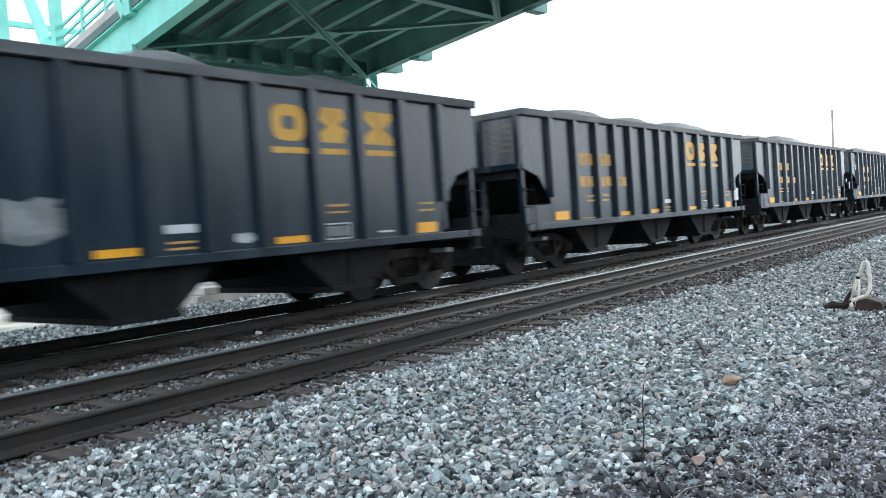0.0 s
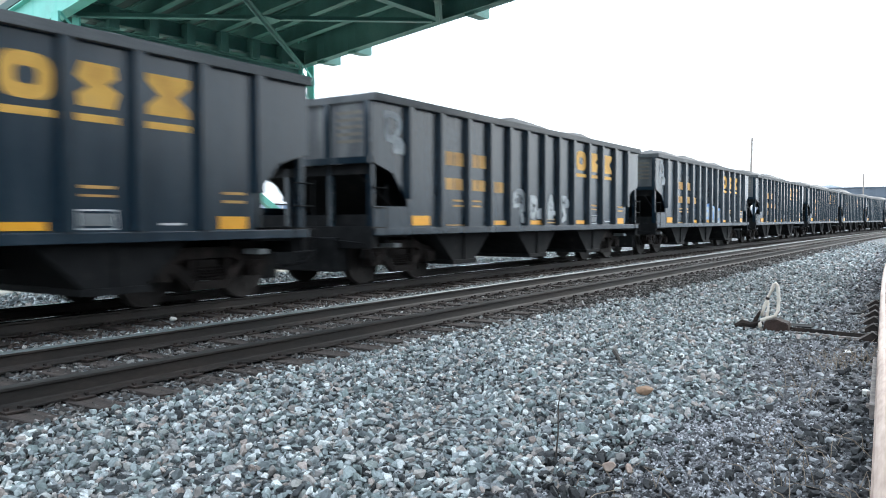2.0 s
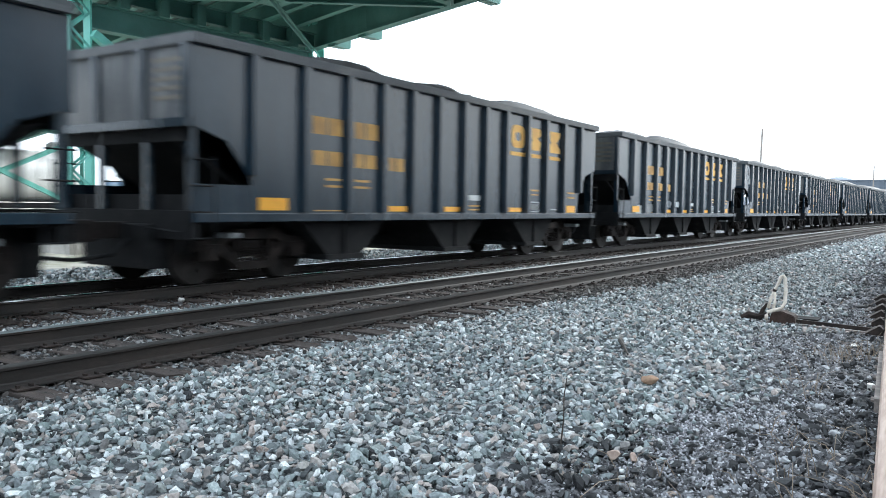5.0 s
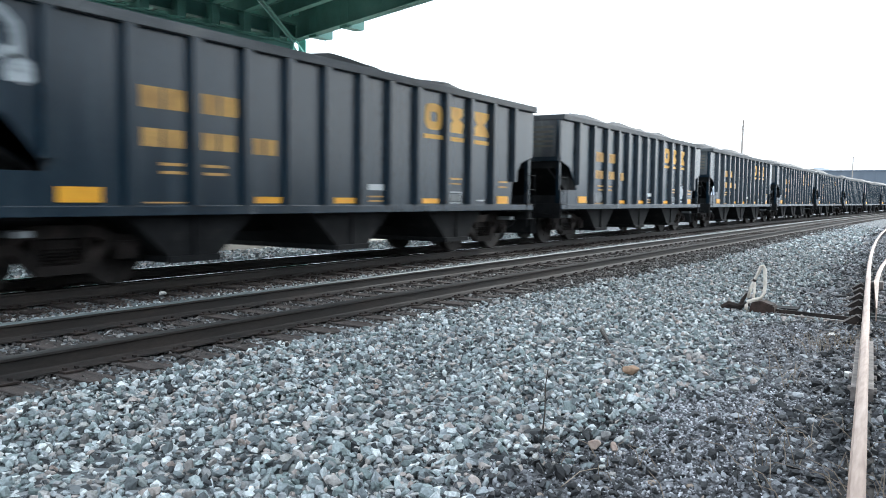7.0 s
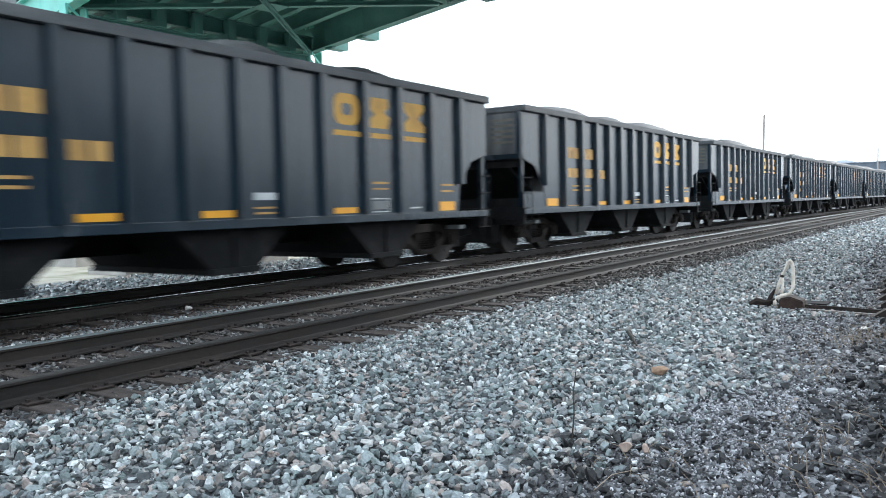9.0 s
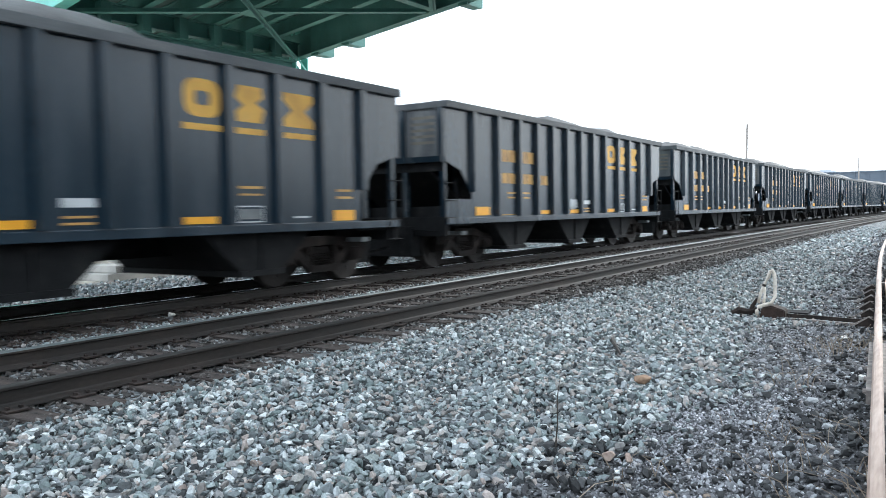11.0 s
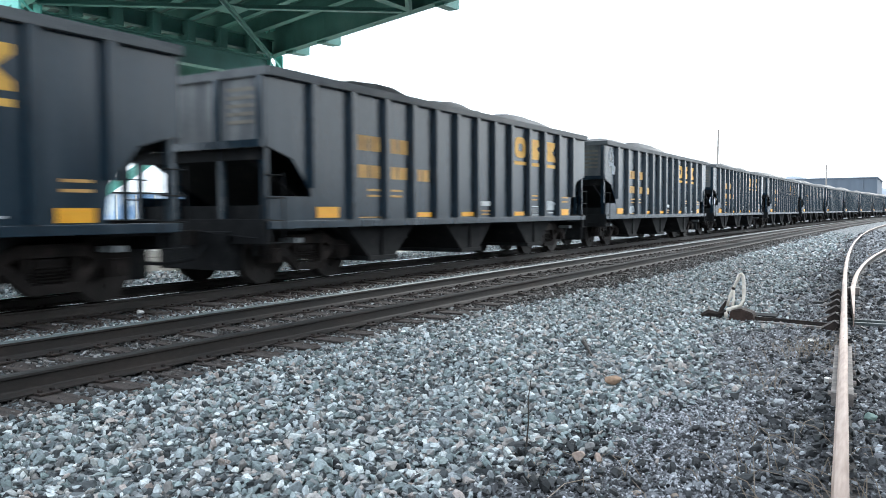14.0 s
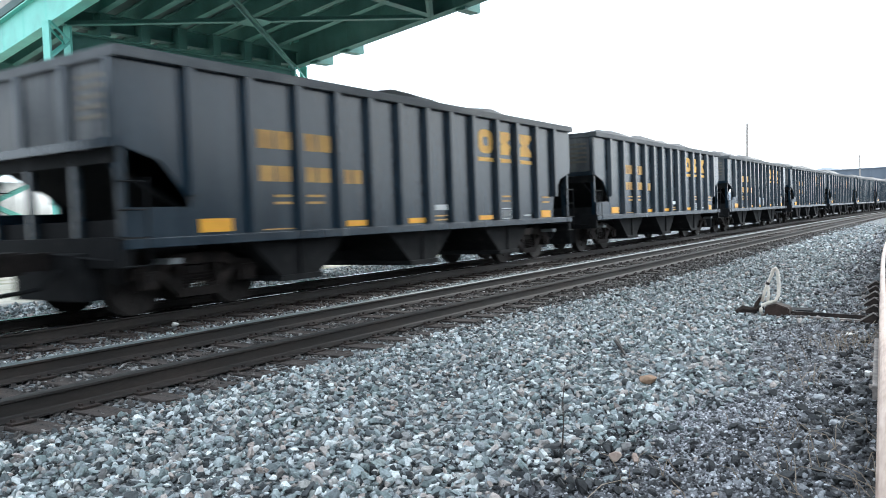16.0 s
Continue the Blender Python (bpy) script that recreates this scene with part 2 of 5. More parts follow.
CONCRETE = mat("concrete", [(0.3, (0.28, 0.27, 0.25)), (0.7, (0.45, 0.43, 0.40))], 1.5, 0.85, 0, 0.2)
POLE = mat("grey_pole_wood", [(0.3, (0.20, 0.18, 0.17)), (0.7, (0.32, 0.29, 0.27))], 3, 0.85, 0, 0.3, stretch=(4, 4, 0.3))
TANK = mat("tank_white", [(0.3, (0.42, 0.42, 0.42)), (0.6, (0.66, 0.66, 0.65))], 0.8, 0.45, 0, 0.05, stretch=(1, 1, 0.4))
TANK_BLUE = mat("tank_mural_blue", [(0.3, (0.10, 0.22, 0.45)), (0.5, (0.25, 0.38, 0.62)), (0.65, (0.55, 0.62, 0.7))], 0.9, 0.5, 0, 0.05)
# Distance haze is mixed into the ridge colour as pale blue-grey.
HILL = mat("haze_tinted_hill", [(0.3, (0.24, 0.27, 0.315)), (0.6, (0.275, 0.305, 0.35)), (0.8, (0.32, 0.35, 0.39))], 0.05, 0.95, 0, 0)
DUSTY = mat("dusty_bar", [(0.35, (0.13, 0.11, 0.10)), (0.6, (0.27, 0.235, 0.215)), (0.75, (0.38, 0.34, 0.32))], 9, 0.75, 0.1, 0.2)
# Siding carries the far haze as its blue-grey base colour.
SHED = mat("haze_tinted_siding", [(0.3, (0.10, 0.122, 0.158)), (0.6, (0.115, 0.138, 0.175)), (0.8, (0.135, 0.158, 0.195))], 0.08, 0.9, 0, 0, stretch=(6, 1, 0.3))
HOUSING = mat("brown_rust", [(0.35, (0.024, 0.015, 0.012)), (0.65, (0.048, 0.03, 0.024))], 10, 0.85, 0.0, 0.3, spec=0.3)
LOOP = mat("cream_hose", [(0.3, (0.52, 0.45, 0.37)), (0.7, (0.78, 0.72, 0.64))], 12, 0.6, 0, 0.2)
BRICK_RED = mat("orange_stone", [(0.3, (0.24, 0.155, 0.10)), (0.7, (0.38, 0.25, 0.165))], 12, 0.85, 0, 0.4)
TAN = mat("tan_stone", [(0.3, (0.31, 0.23, 0.19)), (0.7, (0.46, 0.36, 0.30))], 12, 0.85, 0, 0.4)
GREENISH = mat("green_grey_stone", [(0.3, (0.12, 0.17, 0.15)), (0.7, (0.2, 0.27, 0.24))], 12, 0.85, 0, 0.3)
PALE_GREY = mat("pale_grey_stone", [(0.3, (0.28, 0.29, 0.30)), (0.7, (0.46, 0.47, 0.48))], 12, 0.85, 0, 0.3)
PALE = mat("pale_stone", [(0.3, (0.55, 0.54, 0.51)), (0.7, (0.78, 0.77, 0.74))], 12, 0.8, 0, 0.3)
DARK = mat("black_stone", [(0.3, (0.02, 0.021, 0.022)), (0.7, (0.06, 0.062, 0.065))], 12, 0.8, 0, 0.4)
TWIG = mat("dry_twig", [(0.3, (0.02, 0.017, 0.015)), (0.7, (0.07, 0.057, 0.047))], 12, 0.85, 0, 0.2)
WEED = mat("dry_weed", [(0.3, (0.16, 0.12, 0.085)), (0.7, (0.32, 0.26, 0.2))], 12, 0.85, 0, 0.1)
LEAF = mat("dark_leaf", [(0.3, (0.02, 0.045, 0.025)), (0.7, (0.05, 0.09, 0.05))], 2, 0.7, 0, 0)
# Dark tone for the added, unseen bank that the near cars reflect.
SHADE_BANK = mat("dark_shade_bank", [(0.3, (0.018, 0.022, 0.016)), (0.5, (0.04, 0.042, 0.032)), (0.7, (0.075, 0.068, 0.055))], 0.6, 0.95, 0, 0.6, 5, spec=0.1)


# ---- mesh helpers ----
def data_of(bm, material, name="mesh", smooth=False):
    me = bpy.data.meshes.new(name)
    bm.normal_update()
    bm.to_mesh(me)
    bm.free()
    for m in (material if isinstance(material, (list, tuple)) else [material]):
        me.materials.append(m)
    if smooth:
        me.polygons.foreach_set("use_smooth", [True] * len(me.polygons))
    return me


def part(name, bm, material, parent=None, label="", m=None, smooth=False):
    """Links a bmesh, or mesh data, as one mesh object under a thing or a part."""
    me = bm if isinstance(bm, bpy.types.Mesh) else data_of(bm, material, name, smooth)
    ob = new(name, me)
    ob.parent = parent
    if m is not None:
        ob.matrix_basis = m
    if label:
        ob["label"] = label
    return ob


def empty(name, m=None, **tags):
    ob = new(name)
    ob.empty_display_size = 0.2
    if m is not None:
        ob.matrix_basis = m
    return tagged(ob, **tags)


def box(bm, x0, x1, y0, y1, z0, z1, bevel=0.0, idx=0):
    vs = [bm.verts.new(p) for p in ((x0, y0, z0), (x1, y0, z0), (x1, y1, z0), (x0, y1, z0), (x0, y0, z1), (x1, y0, z1), (x1, y1, z1), (x0, y1, z1))]
    fs = [bm.faces.new([vs[i] for i in q]) for q in ((0, 3, 2, 1), (4, 5, 6, 7), (0, 1, 5, 4), (1, 2, 6, 5), (2, 3, 7, 6), (3, 0, 4, 7))]
    for f in fs:
        f.material_index = idx
    if bevel:
        bmesh.ops.bevel(bm, geom=list({e for f in fs for e in f.edges}), offset=bevel, segments=2, profile=0.7, affect="EDGES")
    return bm


def boxes(*rows):
    bm = bmesh.new()
    for r in rows:
        box(bm, *r)
    return bm


def prism(bm, pts, axis, lo, hi):
    """A polygon of (u, v) pulled along x (u=y, v=z), y (u=x, v=z) or z (u=x, v=y)."""
    def at(u, v, w):
        return {"x": (w, u, v), "y": (u, w, v), "z": (u, v, w)}[axis]
    a = [bm.verts.new(at(u, v, lo)) for u, v in pts]
    b = [bm.verts.new(at(u, v, hi)) for u, v in pts]
    bm.faces.new(a)
    bm.faces.new(b[::-1])
    for i in range(len(pts)):
        j = (i + 1) % len(pts)
        bm.faces.new((a[j], a[i], b[i], b[j]))
    bmesh.ops.recalc_face_normals(bm, faces=bm.faces[:])
    return bm


def bar(bm, p, q, w, h, flange=0.0, web=0.02):
    """A bar from p to q, w wide and h high; with flange an I-section."""
    p, q = Vector(p), Vector(q)
    d = (q - p)
    ln = d.length
    d.normalize()
    side = d.cross(Vector((0, 0, 1)))
    if side.length < 1e-3:
        side = Vector((1, 0, 0))
    side.normalize()
    up = side.cross(d)
    M = Matrix((side, d, up)).transposed().to_4x4()
    M.translation = p
    n = len(bm.verts)
    if flange:
        box(bm, -w / 2, w / 2, 0, ln, -h / 2, -h / 2 + flange)
        box(bm, -w / 2, w / 2, 0, ln, h / 2 - flange, h / 2)
        box(bm, -web / 2, web / 2, 0, ln, -h / 2 + flange, h / 2 - flange)
    else:
        box(bm, -w / 2, w / 2, 0, ln, -h / 2, h / 2)
    bm.verts.ensure_lookup_table()
    for v in bm.verts[n:]:
        v.co = M @ v.co
    return bm


def tube(bm, pts, r, n=8, closed=False):
    """A round tube through points."""
    pts = [Vector(p) for p in pts]
    rings = []
    for i, p in enumerate(pts):
        a, b = pts[max(0, i - 1)], pts[min(len(pts) - 1, i + 1)]
        if closed:
            a, b = pts[i - 1], pts[(i + 1) % len(pts)]
        d = (b - a).normalized()
        s = d.cross(Vector((0.3, 0.2, 1))).normalized()
        u = s.cross(d)
        rr = r[i] if isinstance(r, (list, tuple)) else r
        rings.append([bm.verts.new(p + rr * (math.cos(k * math.tau / n) * s + math.sin(k * math.tau / n) * u)) for k in range(n)])
    m = len(rings)
    for i in range(m if closed else m - 1):
        A, C = rings[i], rings[(i + 1) % m]
        for k in range(n):
            bm.faces.new((A[k], A[(k + 1) % n], C[(k + 1) % n], C[k]))
    if not closed:
        bm.faces.new(rings[0][::-1])
        bm.faces.new(rings[-1])
    bmesh.ops.recalc_face_normals(bm, faces=bm.faces[:])
    return bm


def disc(bm, c, r, x0, x1, n=24):
    """A short cylinder along x."""
    return prism(bm, [(c[0] + r * math.cos(k * math.tau / n), c[1] + r * math.sin(k * math.tau / n)) for k in range(n)], "x", x0, x1)


# ---- the line of the railway ----
NEAR_X, TRAIN_X, BEND, BEND_Y = -6.569, -10.302, 0.0006, 29.5
GAUGE, RAIL_Z = 1.435, 0.18


def line_x(x0, y):
    return x0 + 0.5 * BEND * max(0.0, y - BEND_Y) ** 2 + 0.17 * (1 - math.exp(-(max(0.0, y - 15) / 14) ** 2))


def line_turn(y):
    """Heading of the line, anticlockwise degrees about z."""
    return -math.degrees(math.atan((line_x(0, y + 1) - line_x(0, y - 1)) / 2))


# ---- ground ----
def build_ground():
    ys = sorted({*range(-60, 80, 4), *range(80, 400, 40), -3000, -1000, -300, -150, 600, 1000, 1800, 3000})
    xs = sorted({*range(-60, 40, 4), -3000, -1000, -400, -200, -100, 80, 160, 320, 700, 1500, 3000})
    bm = bmesh.new()
    grid = []
    for x in xs:
        col = []
        for y in ys:
            h = -0.035
            if -60 < x < 40 and -60 < y < 80:
                h += 0.02 * noise.noise((x * 0.3, y * 0.3, 1.0))
            col.append(bm.verts.new((x, y, h)))
        grid.append(col)
    for i in range(len(xs) - 1):
        for j in range(len(ys) - 1):
            bm.faces.new((grid[i][j], grid[i + 1][j], grid[i + 1][j + 1], grid[i][j + 1]))
    ob = part("ground", bm, GROUND, smooth=True)
    tagged(ob, "grey crushed stone and cinder ground round the railway tracks", "ground", kind="structure")


build_ground()


def rail_profile(h=0.18):
    w, f = 0.037, 0.076
    pts = [(-f, 0), (f, 0), (f, 0.012), (0.02, 0.03), (0.009, 0.045), (0.009, h - 0.05), (w, h - 0.036), (w, h - 0.017), (w - 0.012, h - 0.004), (w - 0.027, h)]
    return pts + [(-x, z) for x, z in reversed(pts[2:])]


def sweep_rail(points, h=0.18):
    """A rail along (x, y) points; its running surface carries the second material."""
    prof = rail_profile(h)
    bm = bmesh.new()
    rings = []
    for i, (x, y, z) in enumerate(points):
        a, b = points[max(0, i - 1)], points[min(len(points) - 1, i + 1)]
        d = Vector((b[0] - a[0], b[1] - a[1], 0)).normalized()
        rings.append([bm.verts.new((x + u * d.y, y - u * d.x, z + v)) for u, v in prof])
    n = len(prof)
    for A, C in zip(rings, rings[1:]):
        for k in range(n):
            f = bm.faces.new((A[k], C[k], C[(k + 1) % n], A[(k + 1) % n]))
            if min(prof[k][1], prof[(k + 1) % n][1]) > h - 0.0175:
                f.material_index = 1
    bm.faces.new(rings[0])
    bm.faces.new(rings[-1][::-1])
    bmesh.ops.recalc_face_normals(bm, faces=bm.faces[:])
    return bm


def tie_data(seed):
    rng = random.Random(seed)
    bm = boxes((-1.3, 1.3, -0.115, 0.115, -0.17, 0.0, 0.012))
    for v in bm.verts:
        v.co += Vector((rng.uniform(-0.03, 0.03) if abs(v.co.x) > 1.2 else 0, rng.uniform(-0.008, 0.008), rng.uniform(-0.01, 0.004)))
    return data_of(bm, TIE, "tie")


TIES = [tie_data(k) for k in range(6)]


def plate_data():
    bm = boxes((-0.17, 0.17, -0.09, 0.09, 0.0, 0.014, 0.003))
    for x in (-0.1, 0.1):
        for y in (-0.05, 0.05):
            box(bm, x - 0.016, x + 0.016, y - 0.012, y + 0.012, 0.014, 0.034)
    return data_of(bm, IRON, "tie_plate")


PLATE = plate_data()


def build_track(name, x0, label, heads):
    top = empty(name, label=label, category="track", kind="structure")
    ys = [-330, -150, -60, -30, -10, 0, 10, 20, 29] + list(range(32, 120, 4)) + list(range(120, 520, 10))
    for side, head in zip((1, -1), heads):
        pts = [(line_x(x0, y) + side * GAUGE / 2 + side * 0.037, y, 0.0) for y in ys]
        part("rail", sweep_rail(pts), [RAIL_SIDE, head], top, "steel rail with rusty web")
    rng = random.Random(name)
    far = bmesh.new()
    y, k = -6.0, 0
    while y < 250:
        xx = line_x(x0, y) + rng.uniform(-0.04, 0.04)
        turn = line_turn(y) + rng.uniform(-0.8, 0.8)
        if y < 70:
            part("tie", TIES[rng.randrange(6)], None, top, m=pose(xx, y, rng.uniform(-0.012, 0.004), 0, 0, turn))
            if y < 40:
                for side in (1, -1):
                    part("tie_plate", PLATE, None, top, m=pose(line_x(x0, y) + side * (GAUGE / 2 + 0.037), y, 0.0, 0, 0, turn))
        else:
            box(far, xx - 1.3, xx + 1.3, y - 0.11, y + 0.11, -0.15, 0.0)
        y += 0.53 + rng.uniform(-0.02, 0.02)
    ob = part("distant_ties", far, TIE, top)
    ob["kind"] = "stuff"


build_track("near_track", NEAR_X, "empty main track with rusty rails on dark wooden ties", (RAIL_RUST, RAIL_DULL))
build_track("train_track", TRAIN_X, "main track carrying the coal train on dark wooden ties", (RAIL_TOP, RAIL_TOP))


# ---- the coal train ----
CAR_LENGTH, SPEED, FIRST_END, CARS = 15.451, 16.9115, -3.136, 32
HALF, BODY, TOP, SILL = 1.59, 6.85, 3.40, 0.97
RIBS = [u + BODY for u in (-0.55, -1.05, -2.08, -3.1, -4.07, -5.12, -6.02, -6.88, -7.8, -8.68, -9.57, -10.51, -11.55, -12.62, -13.2)]


def blob(bm, y0, y1, z0, z1, seed, x=HALF + 0.004, lobes=5):
    """A flat patch of sprayed paint with an uneven outline."""
    rng = random.Random(seed)
    cy, cz, ry, rz = (y0 + y1) / 2, (z0 + z1) / 2, (y1 - y0) / 2, (z1 - z0) / 2
    pts = []
    ph = rng.uniform(0, 6)
    for k in range(36):
        a = k * math.tau / 36
        r = 0.9 + 0.07 * math.sin(lobes * a + ph) + 0.06 * math.sin(11 * a + 2 * ph) + rng.uniform(-0.06, 0.06)
        c, s = math.cos(a), math.sin(a)
        pts.append((cy + ry * r * math.copysign(abs(c) ** 0.6, c), cz + rz * r * math.copysign(abs(s) ** 0.6, s)))
    return prism(bm, pts, "x", x - 0.004, x + 0.003)


def bubble(bm, y0, y1, z0, z1, seed, width=0.12, x=HALF + 0.007):
    """A sprayed outline: a closed uneven loop of paint."""
    rng = random.Random(seed)
    cy, cz, ry, rz, ph = (y0 + y1) / 2, (z0 + z1) / 2, (y1 - y0) / 2, (z1 - z0) / 2, rng.uniform(0, 6)
    rings = []
    for k in range(40):
        a = k * math.tau / 40
        c, d = math.cos(a), math.sin(a)
        r = 0.9 + 0.10 * math.sin(3 * a + ph) + 0.05 * math.sin(5 * a + 2 * ph)
        w = width * (0.8 + 0.4 * rng.random())
        rows = []
        for q in (r, r - w / min(ry, rz)):
            for xx in (x - 0.004, x + 0.002):
                rows.append(bm.verts.new((xx, cy + ry * q * math.copysign(abs(c) ** 0.7, c), cz + rz * q * math.copysign(abs(d) ** 0.7, d))))
        rings.append(rows)
    for k in range(40):
        A, C = rings[k], rings[(k + 1) % 40]
        for p, q in ((0, 1), (1, 3), (3, 2), (2, 0)):
            bm.faces.new((A[p], A[q], C[q], C[p]))
    bmesh.ops.recalc_face_normals(bm, faces=bm.faces[:])
    return bm


def mark(name, rows, material, parent, label="", proud=0.005):
    """Painted plates on the side sheet: rows of u0, u1, z0, z1, with u counted from the car's rear end."""
    for u0, u1, z0, z1 in rows:
        part(name, boxes((HALF - 0.001, HALF + proud, u0 + BODY, u1 + BODY, z0, z1)), material, parent, label)


def wheelset_data():
    bm = bmesh.new()
    disc(bm, (0, 0), 0.08, -0.95, 0.95, 12)
    for s in (1, -1):
        disc(bm, (0, 0), 0.455, s * 0.70, s * 0.83, 32)
        disc(bm, (0, 0), 0.485, s * 0.675, s * 0.70, 32)
        disc(bm, (0, 0), 0.36, s * 0.83, s * 0.835, 24)
        disc(bm, (0, 0), 0.15, s * 0.83, s * 0.88, 16)
        for k in range(6):
            a = k * math.tau / 6
            disc(bm, (0.26 * math.cos(a), 0.26 * math.sin(a)), 0.045, s * 0.835, s * 0.845, 8)
    return data_of(bm, TREAD, "wheelset")


def sideframe_data():
    """Cast side frame: arched top, two windows, journal boxes, springs under the bolster."""
    bm = bmesh.new()
    prism(bm, [(-1.15, 0.50), (-1.12, 0.66), (-0.75, 0.70), (-0.4, 0.82), (0.4, 0.82), (0.75, 0.70), (1.12, 0.66), (1.15, 0.50), (0.7, 0.52), (0.45, 0.66), (-0.45, 0.66), (-0.7, 0.52)], "x", 0.98, 1.12)
    prism(bm, [(-0.72, 0.54), (-0.58, 0.62), (-0.2, 0.30), (-0.36, 0.22)], "x", 0.99, 1.10)
    prism(bm, [(0.72, 0.54), (0.58, 0.62), (0.2, 0.30), (0.36, 0.22)], "x", 0.99, 1.10)
    prism(bm, [(-0.36, 0.20), (0.36, 0.20), (0.34, 0.32), (-0.34, 0.32)], "x", 0.98, 1.12)
    for y in (-0.38, 0.30):
        box(bm, 0.99, 1.11, y, y + 0.08, 0.3, 0.68)
    for y in (-0.89, 0.89):
        prism(bm, [(y - 0.15, 0.36), (y + 0.15, 0.36), (y + 0.17, 0.6), (y - 0.17, 0.6)], "x", 0.95, 1.17)
        disc(bm, (y, 0.47), 0.10, 1.17, 1.20, 12)
    for y in (-0.16, 0.0, 0.16):
        tube(bm, [(1.05 + 0.055 * math.cos(k * 1.2), y + 0.055 * math.sin(k * 1.2), 0.32 + k * 0.008) for k in range(30)], 0.014, 5)
    return data_of(bm, TRUCK, "side_frame")


def coal_data(seed):
    rng = random.Random(seed)
    bm = bmesh.new()
    nx, ny = 11, 66
    peaks = [(-3.0 + rng.uniform(-0.5, 0.4), rng.uniform(0.44, 0.62)), (0.9 + rng.uniform(-0.4, 0.4), rng.uniform(0.54, 0.78)), (4.2 + rng.uniform(-0.4, 0.3), rng.uniform(0.46, 0.70))]
    grid = []
    for j in range(ny):
        row = []
        for i in range(nx):
            x, y = -1.5 + 3.0 * i / (nx - 1), -6.6 + 13.2 * j / (ny - 1)
            h = max(p * max(0, 1 - ((y - c) / 2.0) ** 2) for c, p in peaks) * max(0, 1 - (x / 1.5) ** 2) ** 0.8
            h += 0.09 * noise.noise((x * 1.6, y * 1.6, seed)) + 0.05 * noise.noise((x * 6, y * 6, seed))
            h -= 0.25 * max(0, abs(y) - 5.9)
            row.append(bm.verts.new((x, y, TOP - 0.06 + h)))
        grid.append(row)
    for j in range(ny - 1):
        for i in range(nx - 1):
            bm.faces.new((grid[j][i], grid[j][i + 1], grid[j + 1][i + 1], grid[j + 1][i]))
    rim = [grid[0][i] for i in range(nx)] + [grid[j][-1] for j in range(1, ny)] + [grid[-1][i] for i in range(nx - 2, -1, -1)] + [grid[j][0] for j in range(ny - 2, 0, -1)]
    low = [bm.verts.new((v.co.x, v.co.y, TOP - 0.5)) for v in rim]
    for k in range(len(rim)):
        j = (k + 1) % len(rim)
        bm.faces.new((rim[k], low[k], low[j], rim[j]))
    return data_of(bm, COAL, "coal_load", True)


COALS = [coal_data(k) for k in range(5)]
WHEELS, FRAME_SIDE = wheelset_data(), sideframe_data()


